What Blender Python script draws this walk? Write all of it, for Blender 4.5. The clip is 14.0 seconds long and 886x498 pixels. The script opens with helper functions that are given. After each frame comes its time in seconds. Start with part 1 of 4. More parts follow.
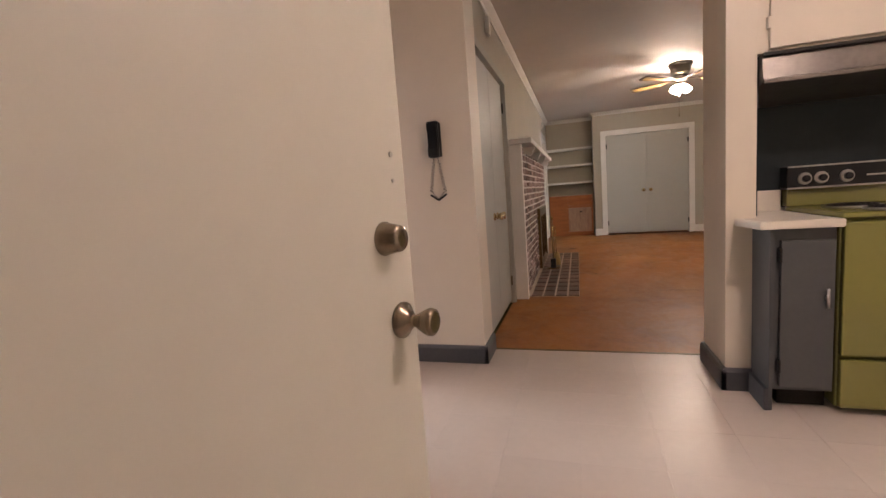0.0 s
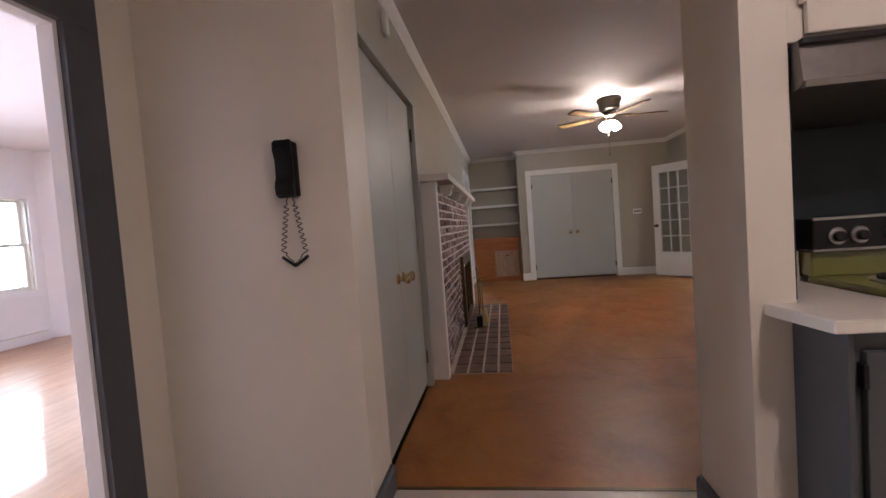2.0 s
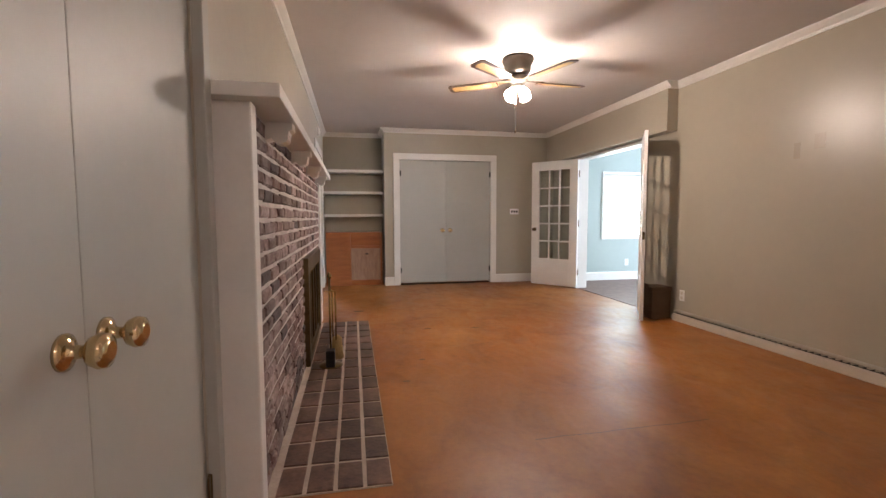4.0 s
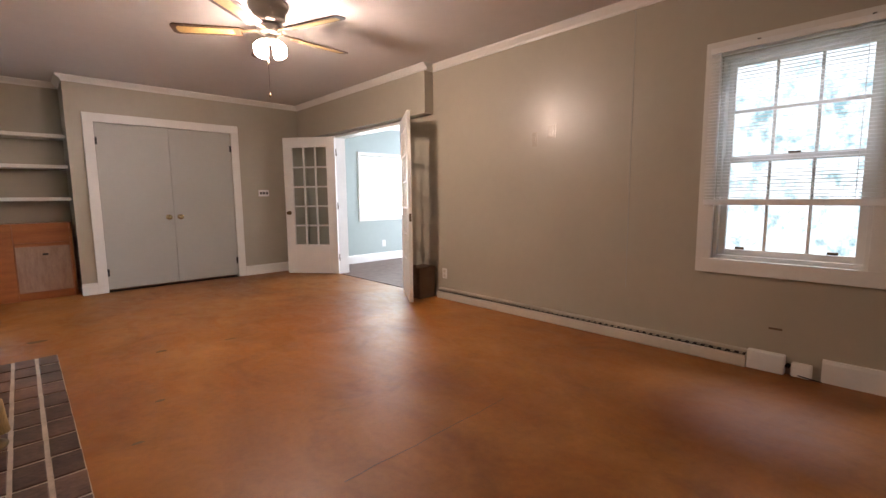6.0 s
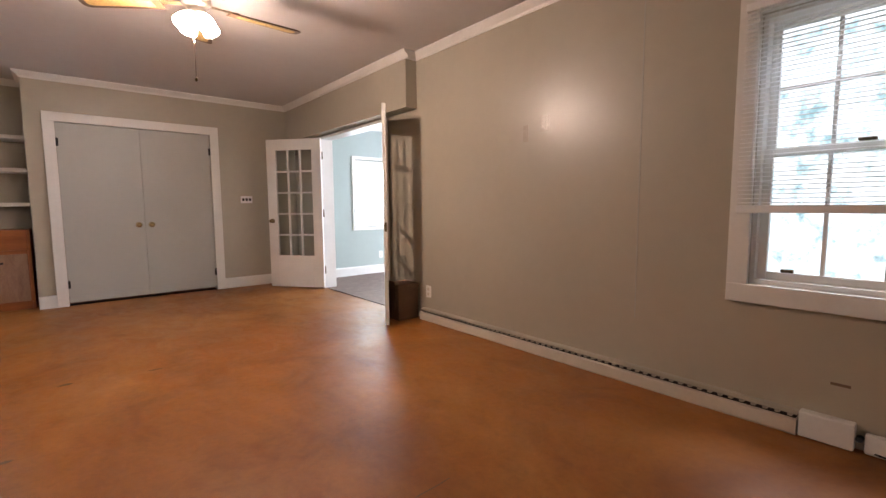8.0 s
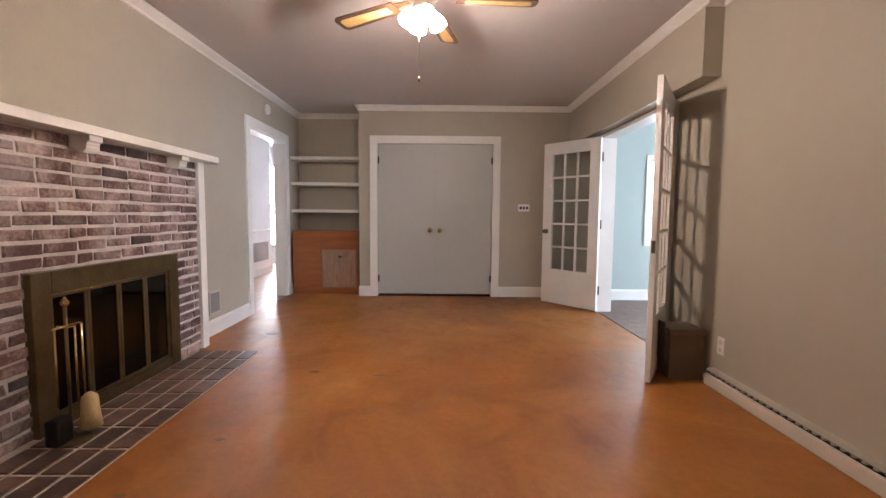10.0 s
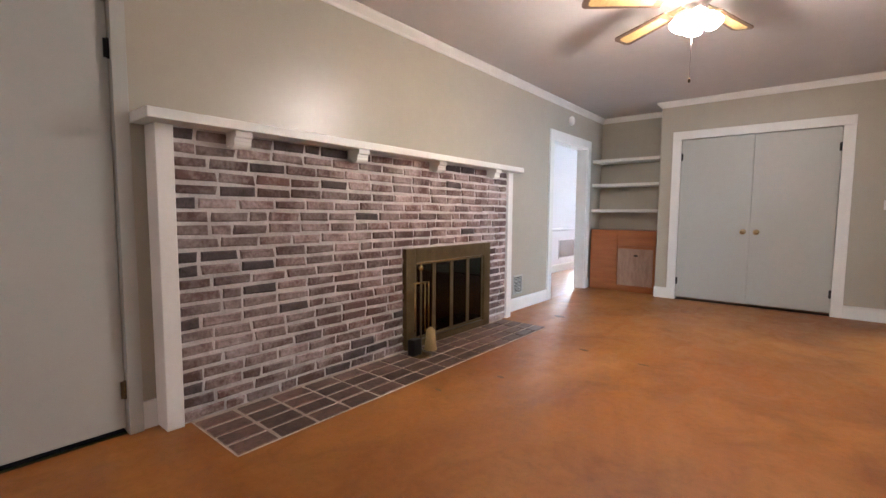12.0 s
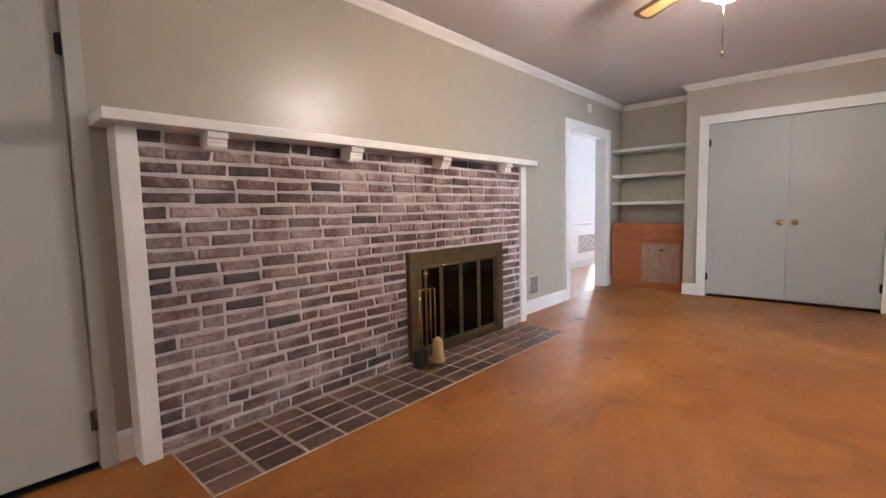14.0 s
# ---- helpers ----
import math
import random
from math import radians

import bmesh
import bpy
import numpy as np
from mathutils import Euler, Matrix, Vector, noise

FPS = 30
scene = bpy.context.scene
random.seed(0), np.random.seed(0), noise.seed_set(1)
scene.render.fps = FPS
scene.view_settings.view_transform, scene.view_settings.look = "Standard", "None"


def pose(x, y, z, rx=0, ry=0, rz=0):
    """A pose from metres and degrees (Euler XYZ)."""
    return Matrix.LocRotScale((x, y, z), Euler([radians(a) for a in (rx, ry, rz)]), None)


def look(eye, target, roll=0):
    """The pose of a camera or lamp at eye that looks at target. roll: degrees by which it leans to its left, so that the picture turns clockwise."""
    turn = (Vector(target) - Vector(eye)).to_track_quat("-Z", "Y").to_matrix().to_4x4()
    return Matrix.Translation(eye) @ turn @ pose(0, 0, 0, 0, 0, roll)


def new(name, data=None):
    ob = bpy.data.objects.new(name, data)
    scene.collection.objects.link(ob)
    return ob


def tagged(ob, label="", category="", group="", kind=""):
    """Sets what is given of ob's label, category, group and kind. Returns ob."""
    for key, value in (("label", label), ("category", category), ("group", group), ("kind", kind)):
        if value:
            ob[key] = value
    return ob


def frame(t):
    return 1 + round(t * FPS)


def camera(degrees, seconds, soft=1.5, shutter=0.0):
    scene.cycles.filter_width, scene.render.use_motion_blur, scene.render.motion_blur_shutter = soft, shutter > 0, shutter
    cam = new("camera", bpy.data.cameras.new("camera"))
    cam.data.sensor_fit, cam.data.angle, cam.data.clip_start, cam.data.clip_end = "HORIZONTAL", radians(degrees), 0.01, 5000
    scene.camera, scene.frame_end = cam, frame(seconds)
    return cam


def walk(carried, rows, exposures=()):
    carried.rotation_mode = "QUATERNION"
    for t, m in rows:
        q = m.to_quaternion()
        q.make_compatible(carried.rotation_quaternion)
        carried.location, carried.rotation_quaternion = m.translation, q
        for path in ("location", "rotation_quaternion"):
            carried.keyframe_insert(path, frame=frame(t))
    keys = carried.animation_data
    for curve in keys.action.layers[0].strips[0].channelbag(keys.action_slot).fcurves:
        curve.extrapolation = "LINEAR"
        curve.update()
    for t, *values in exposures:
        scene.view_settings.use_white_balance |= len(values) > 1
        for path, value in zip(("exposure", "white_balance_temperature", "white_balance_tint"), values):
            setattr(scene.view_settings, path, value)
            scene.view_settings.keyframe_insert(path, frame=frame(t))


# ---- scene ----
cam = camera(89.9, 14.0)
PATH = [
    (0, (0.247, 1.053, 1.066), (-0.342, 2.95, 0.828), -4.3),
    (0.5, (0.186, 1.27, 1.151), (-0.166, 3.232, 0.987), -3.6),
    (1, (0.157, 1.423, 1.166), (-0.126, 3.399, 1.037), -4.8),
    (1.5, (0.197, 1.683, 1.139), (-0.074, 3.661, 1.025), -4.5),
    (2, (0.213, 2.081, 1.143), (-0.054, 4.061, 1.048), -4.2),
    (2.2, (0.177, 2.255, 1.13), (-0.014, 4.244, 1.044), -3.6),
    (4.5, (0.086, 4.015, 1.093), (0.806, 5.875, 0.903), -0.7),
    (5, (0.088, 4.216, 1.112), (1.213, 5.855, 0.901), -1.6),
    (5.5, (0.095, 4.244, 1.1), (1.394, 5.748, 0.874), -1.0),
    (6, (0.119, 4.243, 1.104), (1.488, 5.683, 0.872), -0.6),
    (6.5, (0.135, 4.25, 1.103), (1.541, 5.651, 0.86), -0.6),
    (7, (0.346, 4.281, 1.125), (1.804, 5.626, 0.872), -0.6),
    (7.2, (0.454, 4.31, 1.106), (1.905, 5.666, 0.87), -0.4),
    (9.3, (1.463, 4.782, 1.066), (1.974, 6.709, 0.904), -0.0),
    (9.5, (1.537, 4.854, 1.084), (1.886, 6.817, 0.927), 0.7),
    (10, (1.653, 4.954, 1.095), (1.666, 6.948, 0.94), 0.5),
    (10.5, (1.818, 4.903, 1.104), (1.168, 6.789, 0.951), -0.3),
    (11, (1.922, 4.792, 1.08), (0.961, 6.538, 0.917), -0.7),
    (11.5, (2.016, 4.65, 1.089), (0.89, 6.295, 0.929), -0.4),
    (12, (2.112, 4.579, 1.076), (0.845, 6.118, 0.916), 0.4),
    (12.5, (2.09, 4.515, 1.096), (0.646, 5.888, 0.926), 0.5),
    (13, (2.08, 4.449, 1.132), (0.411, 5.536, 0.946), 0.1),
    (13.5, (2.076, 4.559, 1.117), (0.459, 5.724, 0.942), -0.3),
    (14, (2.015, 4.848, 1.107), (0.682, 6.328, 0.928), -1.3),
]
walk(cam, [(t, look(eye, target, roll)) for t, eye, target, roll in PATH],
     [(0, -0.25, 6800, 17), (0.5, -0.05, 6400, 15), (1.0, 0.03, 6100, 15), (1.5, 0.03, 5700, 18), (2.0, -0.68, 5900, 17), (2.3, -0.7, 6200, 16), (4.5, 0.2, 6300, 18), (5.5, -0.05, 6600, 22), (7.0, -0.03, 6700, 24), (9.5, -0.05, 6600, 24), (10.3, 0.12, 6000, 17), (11.0, 0.38, 5900, 14), (12.5, 0.4, 5700, 14), (14.0, 0.36, 5800, 15)])

# ---- world and light ----
world = bpy.data.worlds.new("world")
scene.world = world
world.use_nodes = True
wn = world.node_tree
sky = wn.nodes.new("ShaderNodeTexSky")
sky.sky_type, sky.sun_disc, sky.sun_elevation, sky.sun_rotation = "NISHITA", False, radians(50), radians(-60)
wn.nodes["Background"].inputs[1].default_value = 0.12
wn.links.new(sky.outputs[0], wn.nodes["Background"].inputs[0])
sun_data = bpy.data.lights.new("sun", "SUN")
sun_data.energy, sun_data.angle, sun_data.color = 2.5, radians(0.6), (1, 0.95, 0.87)
sun = new("sun", sun_data)
sun.matrix_world = look((-20, -15, 30), (0, 0, 0))
FAN_GLOW, KITCHEN_GLOW, DAY_EAST, DAY_WEST, DAY_DEN, DAY_HALL = 165.0, 155.0, 1.9, 24.0, 16.0, 60.0



def opening_light(name, m, w, h, watts, colour=(0.74, 0.87, 1.0)):
    """An added, unseen area lamp that stands in for the sky's light at an opening."""
    data = bpy.data.lights.new(name, "AREA")
    data.shape, data.size, data.size_y, data.energy, data.color = "RECTANGLE", w, h, watts, colour
    ob = new(name, data)
    ob.matrix_world = m
    return ob


# fill lamp added to brighten the next room, at an unseen invented opening
opening_light("den_fill", look((7.52, 8.5, 1.35), (4.0, 8.5, 1.0)), 2.2, 1.3, 290)
opening_light("daylight_window", look((4.9, 4.69, 3.1), (3.4, 4.69, 1.4)), 1.6, 1.2, 160)
# fill lamp added for the bright room, out of view at an invented opening
opening_light("bright_room_fill", look((-6.18, 3.95, 1.45), (-2.0, 3.95, 0.9)), 2.2, 1.6, 310, (0.92, 0.93, 1.0))

# ---- materials ----


def material(name, colour, rough=0.6, metal=0.0, vary=0.0, scale=4.0, bump=0.0, bump_scale=60.0, second=None, spread=(0.35, 0.65), random_mix=0.0, coat=0.0, stretch=(1, 1, 1), spec=0.5, grain=0.35):
    """A procedural surface: two noise scales over colour and roughness, and a fine relief."""
    m = bpy.data.materials.new(name)
    m.use_nodes = True
    nt, b = m.node_tree, m.node_tree.nodes["Principled BSDF"]
    n, link = nt.nodes.new, nt.links.new
    b.inputs["Roughness"].default_value, b.inputs["Metallic"].default_value = rough, metal
    b.inputs["Coat Weight"].default_value = coat
    b.inputs["Specular IOR Level"].default_value = spec
    b.inputs["Base Color"].default_value = (*colour, 1)
    tc, mp = n("ShaderNodeTexCoord"), n("ShaderNodeMapping")
    mp.inputs["Scale"].default_value = stretch
    geo = n("ShaderNodeNewGeometry")
    link(geo.outputs["Position"], mp.inputs[0])
    if vary or second:
        big, small = n("ShaderNodeTexNoise"), n("ShaderNodeTexNoise")
        big.inputs["Scale"].default_value, small.inputs["Scale"].default_value = scale, scale * 9
        big.inputs["Detail"].default_value = small.inputs["Detail"].default_value = 4
        link(mp.outputs[0], big.inputs["Vector"]), link(mp.outputs[0], small.inputs["Vector"])
        mix = n("ShaderNodeMix")
        mix.inputs[0].default_value = grain
        link(big.outputs["Fac"], mix.inputs[2]), link(small.outputs["Fac"], mix.inputs[3])
        ramp = n("ShaderNodeValToRGB")
        ramp.color_ramp.elements[0].position, ramp.color_ramp.elements[1].position = spread
        other = second or tuple(c * (1 - vary) for c in colour)
        ramp.color_ramp.elements[0].color, ramp.color_ramp.elements[1].color = (*other, 1), (*colour, 1)
        link(mix.outputs[0], ramp.inputs[0])
        out = ramp.outputs[0]
        if random_mix:
            info, hsv, mr = n("ShaderNodeObjectInfo"), n("ShaderNodeHueSaturation"), n("ShaderNodeMapRange")
            mr.inputs["To Min"].default_value, mr.inputs["To Max"].default_value = 1 - random_mix, 1 + random_mix
            link(info.outputs["Random"], mr.inputs["Value"]), link(mr.outputs[0], hsv.inputs["Value"]), link(out, hsv.inputs["Color"])
            out = hsv.outputs[0]
        link(out, b.inputs["Base Color"])
        rr = n("ShaderNodeMapRange")
        rr.inputs["To Min"].default_value, rr.inputs["To Max"].default_value = min(1, rough * 1.15), rough * 0.85
        link(mix.outputs[0], rr.inputs["Value"]), link(rr.outputs[0], b.inputs["Roughness"])
    if bump:
        bn, bu = n("ShaderNodeTexNoise"), n("ShaderNodeBump")
        bn.inputs["Scale"].default_value, bn.inputs["Detail"].default_value = bump_scale, 3
        bu.inputs["Strength"].default_value, bu.inputs["Distance"].default_value = bump, 0.004
        link(mp.outputs[0], bn.inputs["Vector"]), link(bn.outputs["Fac"], bu.inputs["Height"]), link(bu.outputs[0], b.inputs["Normal"])
    return m


def glowing(name, colour, strength):
    m = bpy.data.materials.new(name)
    m.use_nodes = True
    b = m.node_tree.nodes["Principled BSDF"]
    b.inputs["Base Color"].default_value = (0.8, 0.8, 0.8, 1)
    b.inputs["Emission Color"].default_value, b.inputs["Emission Strength"].default_value = (*colour, 1), strength
    return m


def foliage_distance(name, strength, green, scale=1.2, low=0.42, high=0.58):
    """A bright blurred garden behind a window."""
    m = bpy.data.materials.new(name)
    m.use_nodes = True
    nt = m.node_tree
    nt.nodes.remove(nt.nodes["Principled BSDF"])
    em, ramp, tex, tc = nt.nodes.new("ShaderNodeEmission"), nt.nodes.new("ShaderNodeValToRGB"), nt.nodes.new("ShaderNodeTexNoise"), nt.nodes.new("ShaderNodeNewGeometry")
    tex.inputs["Scale"].default_value, tex.inputs["Detail"].default_value, tex.inputs["Roughness"].default_value = scale, 8, 0.7
    ramp.color_ramp.elements[0].position, ramp.color_ramp.elements[1].position = low, high
    ramp.color_ramp.elements[0].color, ramp.color_ramp.elements[1].color = (*green, 1), (0.86, 0.95, 1, 1)
    em.inputs[1].default_value = strength
    nt.links.new(tc.outputs["Position"], tex.inputs["Vector"])
    nt.links.new(tex.outputs["Fac"], ramp.inputs[0])
    nt.links.new(ramp.outputs[0], em.inputs[0])
    nt.links.new(em.outputs[0], nt.nodes["Material Output"].inputs[0])
    return m


def clear_glass(name, tint=(0.95, 0.98, 0.97), rough=0.0):
    m = bpy.data.materials.new(name)
    m.use_nodes = True
    nt = m.node_tree
    nt.nodes.remove(nt.nodes["Principled BSDF"])
    tr, gl, fr, mx = nt.nodes.new("ShaderNodeBsdfTransparent"), nt.nodes.new("ShaderNodeBsdfGlossy"), nt.nodes.new("ShaderNodeLayerWeight"), nt.nodes.new("ShaderNodeMixShader")
    tr.inputs[0].default_value = (*tint, 1)
    gl.inputs["Roughness"].default_value = rough
    power, lift = nt.nodes.new("ShaderNodeMath"), nt.nodes.new("ShaderNodeMath")
    fr.inputs[0].default_value, power.operation, lift.operation = 0.5, "POWER", "MULTIPLY_ADD"
    power.inputs[1].default_value, lift.inputs[1].default_value, lift.inputs[2].default_value = 4.0, 0.6, 0.035
    nt.links.new(fr.outputs["Facing"], power.inputs[0]), nt.links.new(power.outputs[0], lift.inputs[0])
    nt.links.new(lift.outputs[0], mx.inputs[0]), nt.links.new(tr.outputs[0], mx.inputs[1]), nt.links.new(gl.outputs[0], mx.inputs[2])
    nt.links.new(mx.outputs[0], nt.nodes["Material Output"].inputs[0])
    return m


def stained_floor(name):
    """Acid-stained concrete: cloudy blotches, darker pools, trowel streaks and worn, uneven gloss."""
    m = bpy.data.materials.new(name)
    m.use_nodes = True
    nt, b = m.node_tree, m.node_tree.nodes["Principled BSDF"]
    n, link = nt.nodes.new, nt.links.new
    geo = n("ShaderNodeNewGeometry")

    def noise(scale, detail, rough, distort, stretch=(1, 1, 1)):
        mp, tex = n("ShaderNodeMapping"), n("ShaderNodeTexNoise")
        mp.inputs["Scale"].default_value = stretch
        tex.inputs["Scale"].default_value, tex.inputs["Detail"].default_value, tex.inputs["Roughness"].default_value, tex.inputs["Distortion"].default_value = scale, detail, rough, distort
        link(geo.outputs["Position"], mp.inputs[0]), link(mp.outputs[0], tex.inputs["Vector"])
        return tex.outputs["Fac"]

    def ramp(fac, rows):
        node = n("ShaderNodeValToRGB")
        node.color_ramp.elements.remove(node.color_ramp.elements[1])
        for k, (at, c) in enumerate(rows):
            e = node.color_ramp.elements[0] if k == 0 else node.color_ramp.elements.new(at)
            e.position, e.color = at, (*c, 1)
        link(fac, node.inputs[0])
        return node.outputs[0]

    def over(fac, low, high, mode="MULTIPLY"):
        mix = n("ShaderNodeMix")
        mix.data_type, mix.blend_type = "RGBA", mode
        if isinstance(fac, float):
            mix.inputs[0].default_value = fac
        else:
            link(fac, mix.inputs[0])
        link(low, mix.inputs[6]), link(high, mix.inputs[7])
        return mix.outputs[2]
    clouds = noise(0.75, 7, 0.62, 0.9)
    pools = noise(2.3, 6, 0.6, 0.7, (1, 0.8, 1))
    grain = noise(24, 6, 0.7, 0.4)
    streaks = noise(6.5, 5, 0.62, 1.0, (1, 0.6, 1))
    colour = ramp(clouds, ((0.32, (0.235, 0.079, 0.014)), (0.45, (0.30, 0.109, 0.019)), (0.56, (0.35, 0.138, 0.027)), (0.70, (0.44, 0.195, 0.05))))
    colour = over(0.8, colour, ramp(pools, ((0.32, (0.66, 0.60, 0.55)), (0.47, (0.93, 0.92, 0.9)), (0.62, (1.0, 1.0, 1.0)), (0.76, (1.18, 1.2, 1.3)))))
    colour = over(0.4, colour, ramp(streaks, ((0.28, (0.84, 0.80, 0.76)), (0.5, (1, 1, 1)), (0.72, (1.1, 1.12, 1.15)))))
    colour = over(0.5, colour, ramp(grain, ((0.3, (0.72, 0.70, 0.66)), (0.55, (1, 1, 1)), (0.8, (1.15, 1.15, 1.15)))))
    link(colour, b.inputs["Base Color"])
    gloss = n("ShaderNodeMapRange")
    gloss.inputs["From Min"].default_value, gloss.inputs["From Max"].default_value = 0.32, 0.68
    gloss.inputs["To Min"].default_value, gloss.inputs["To Max"].default_value = 0.36, 0.52
    link(streaks, gloss.inputs["Value"]), link(gloss.outputs[0], b.inputs["Roughness"])
    b.inputs["Specular IOR Level"].default_value = 0.42
    bump, bump2 = n("ShaderNodeBump"), n("ShaderNodeBump")
    bump.inputs["Strength"].default_value, bump.inputs["Distance"].default_value = 0.35, 0.006
    bump2.inputs["Strength"].default_value, bump2.inputs["Distance"].default_value = 0.12, 0.002
    link(pools, bump.inputs["Height"]), link(grain, bump2.inputs["Height"])
    link(bump.outputs[0], bump2.inputs["Normal"]), link(bump2.outputs[0], b.inputs["Normal"])
    return m


SAGE = material("sage_paint", (0.42, 0.383, 0.30), 0.33, vary=0.06, scale=1.5, bump=0.12, bump_scale=90)
DOOR_SAGE = material("sage_door_paint", (0.43, 0.43, 0.385), 0.42, vary=0.05, scale=2, bump=0.08, bump_scale=70)
CREAM = material("cream_paint", (0.72, 0.66, 0.56), 0.5, vary=0.05, scale=1.2, bump=0.1, bump_scale=80)
WHITE = material("white_trim_paint", (0.78, 0.77, 0.72), 0.38, vary=0.07, scale=5, bump=0.05, bump_scale=50)
PURE = material("white_wall_paint", (0.83, 0.81, 0.82), 0.55, vary=0.04, scale=1.5, bump=0.05)
CEIL = material("ceiling_paint", (0.62, 0.59, 0.56), 0.8, vary=0.06, scale=1.2, bump=0.25, bump_scale=120)
GREYBLUE = material("slate_trim_paint", (0.075, 0.078, 0.088), 0.4, vary=0.2, scale=6, bump=0.08)
SLATE = material("slate_cabinet_paint", (0.072, 0.077, 0.083), 0.42, vary=0.15, scale=5, bump=0.06)
TEAL = material("dark_teal_panel", (0.018, 0.027, 0.032), 0.5, vary=0.25, scale=3, spec=0.25)
STAIN = stained_floor("stained_concrete")
VINYL = material("white_vinyl", (0.54, 0.475, 0.42), 0.36, vary=0.07, scale=3, bump=0.05, random_mix=0.03)
VINYL_GAP = material("vinyl_joint", (0.52, 0.46, 0.41), 0.7, vary=0.2)
BRICK = material("whitewashed_brick", (0.44, 0.36, 0.335), 0.85, second=(0.115, 0.064, 0.053), scale=5.5, spread=(0.42, 0.70), grain=0.32, bump=0.7, bump_scale=70, random_mix=0.38)
# darker brick tone, scattered at random and for painted shade under the mantel
BRICK_DARK = material("dark_and_shaded_brick", (0.12, 0.09, 0.085), 0.8, second=(0.038, 0.027, 0.025), scale=9, bump=0.7, bump_scale=70, random_mix=0.3)
MORTAR = material("pale_mortar", (0.68, 0.63, 0.59), 0.9, vary=0.35, scale=9, bump=0.8, bump_scale=90)
HEARTH = material("hearth_brick", (0.17, 0.098, 0.07), 0.42, second=(0.045, 0.027, 0.023), scale=5, bump=0.4, bump_scale=60, random_mix=0.45)
GROUT = material("hearth_grout", (0.58, 0.50, 0.41), 0.85, vary=0.3, scale=8, bump=0.4)
BRASS_OLD = material("antique_brass", (0.16, 0.115, 0.055), 0.42, 0.85, vary=0.35, scale=8, bump=0.05)
BRASS = material("bright_brass", (0.62, 0.45, 0.2), 0.22, 1.0, vary=0.15, scale=20)
NICKEL = material("worn_nickel", (0.30, 0.25, 0.19), 0.25, 1.0, vary=0.2, scale=20)
BRIGHT = material("polished_knob_metal", (0.70, 0.56, 0.33), 0.14, 1.0, vary=0.1, scale=20)
DARK_METAL = material("black_iron", (0.018, 0.017, 0.017), 0.45, 0.6, vary=0.3, scale=12)
STEEL = material("brushed_steel", (0.45, 0.44, 0.42), 0.36, 0.9, vary=0.2, scale=7, stretch=(1, 12, 12))
HOOD = material("greasy_hood_steel", (0.23, 0.21, 0.19), 0.35, 0.75, vary=0.3, scale=4)
SOOT = material("sooty_firebox", (0.012, 0.011, 0.010), 0.9, vary=0.4, scale=6, bump=0.3)
AVOCADO = material("avocado_enamel", (0.20, 0.195, 0.055), 0.22, vary=0.07, scale=5, coat=0.3)
BLACK = material("black_plastic", (0.009, 0.009, 0.010), 0.35, vary=0.2, scale=20, spec=0.3)
COUNTER = material("cream_laminate", (0.74, 0.69, 0.6), 0.3, vary=0.05, scale=14)
PINE = material("orange_pine", (0.36, 0.125, 0.035), 0.4, second=(0.23, 0.068, 0.018), scale=3.2, spread=(0.3, 0.7), stretch=(1, 1, 6), bump=0.06)
PALE_WOOD = material("worn_pale_panel", (0.36, 0.24, 0.17), 0.5, second=(0.25, 0.15, 0.10), scale=6, stretch=(4, 1, 1))
OAK_FLOOR = material("oak_floor", (0.42, 0.21, 0.10), 0.36, second=(0.30, 0.13, 0.055), scale=2.5, stretch=(6, 1, 1), coat=0.25)
DEN_FLOOR = material("brown_carpet", (0.21, 0.15, 0.125), 0.7, vary=0.25, scale=10, bump=0.4)
DEN_WALL = material("pale_sage_wall", (0.37, 0.44, 0.405), 0.55, vary=0.05, scale=1.5, bump=0.06)
BLADE_WOOD = material("walnut_blade", (0.09, 0.045, 0.022), 0.4, vary=0.3, scale=6, stretch=(8, 8, 1))
CANE = material("woven_cane", (0.62, 0.43, 0.16), 0.55, vary=0.3, scale=60)
FAN_METAL = material("pewter_fan_metal", (0.22, 0.19, 0.16), 0.35, 0.8, vary=0.15, scale=9)
CARTON = material("brown_box", (0.17, 0.115, 0.075), 0.7, vary=0.2, scale=8)
HEATER = material("cream_heater_enamel", (0.62, 0.57, 0.47), 0.4, vary=0.08, scale=5)
SLAT = material("vinyl_blind_slat", (0.84, 0.84, 0.82), 0.45, vary=0.03, scale=8)
# near-black colour that stands in for shade in gaps, slots, holes and recesses
GAP_SHADE = material("dark_gap", (0.012, 0.010, 0.009), 0.9, vary=0.3, scale=9)
BRISTLE = material("straw_bristle", (0.55, 0.40, 0.18), 0.8, vary=0.35, scale=30, stretch=(8, 8, 1), bump=0.5)
BARK = material("bark", (0.11, 0.08, 0.055), 0.9, vary=0.4, scale=12, bump=0.6)
LEAF = material("leaf", (0.12, 0.24, 0.08), 0.5, vary=0.4, scale=6)
GRASS = material("lawn", (0.07, 0.10, 0.035), 0.9, vary=0.4, scale=3, bump=0.5)
GLASS = clear_glass("window_glass")
SMOKED = clear_glass("smoked_glass", (0.16, 0.14, 0.12), 0.03)
LAMP_GLOW = glowing("lit_glass_shade", (1.0, 0.84, 0.70), FAN_GLOW)
KITCHEN_LAMP = glowing("lit_kitchen_diffuser", (1.0, 0.80, 0.72), KITCHEN_GLOW)

# ---- mesh helpers ----
PLACE = {}


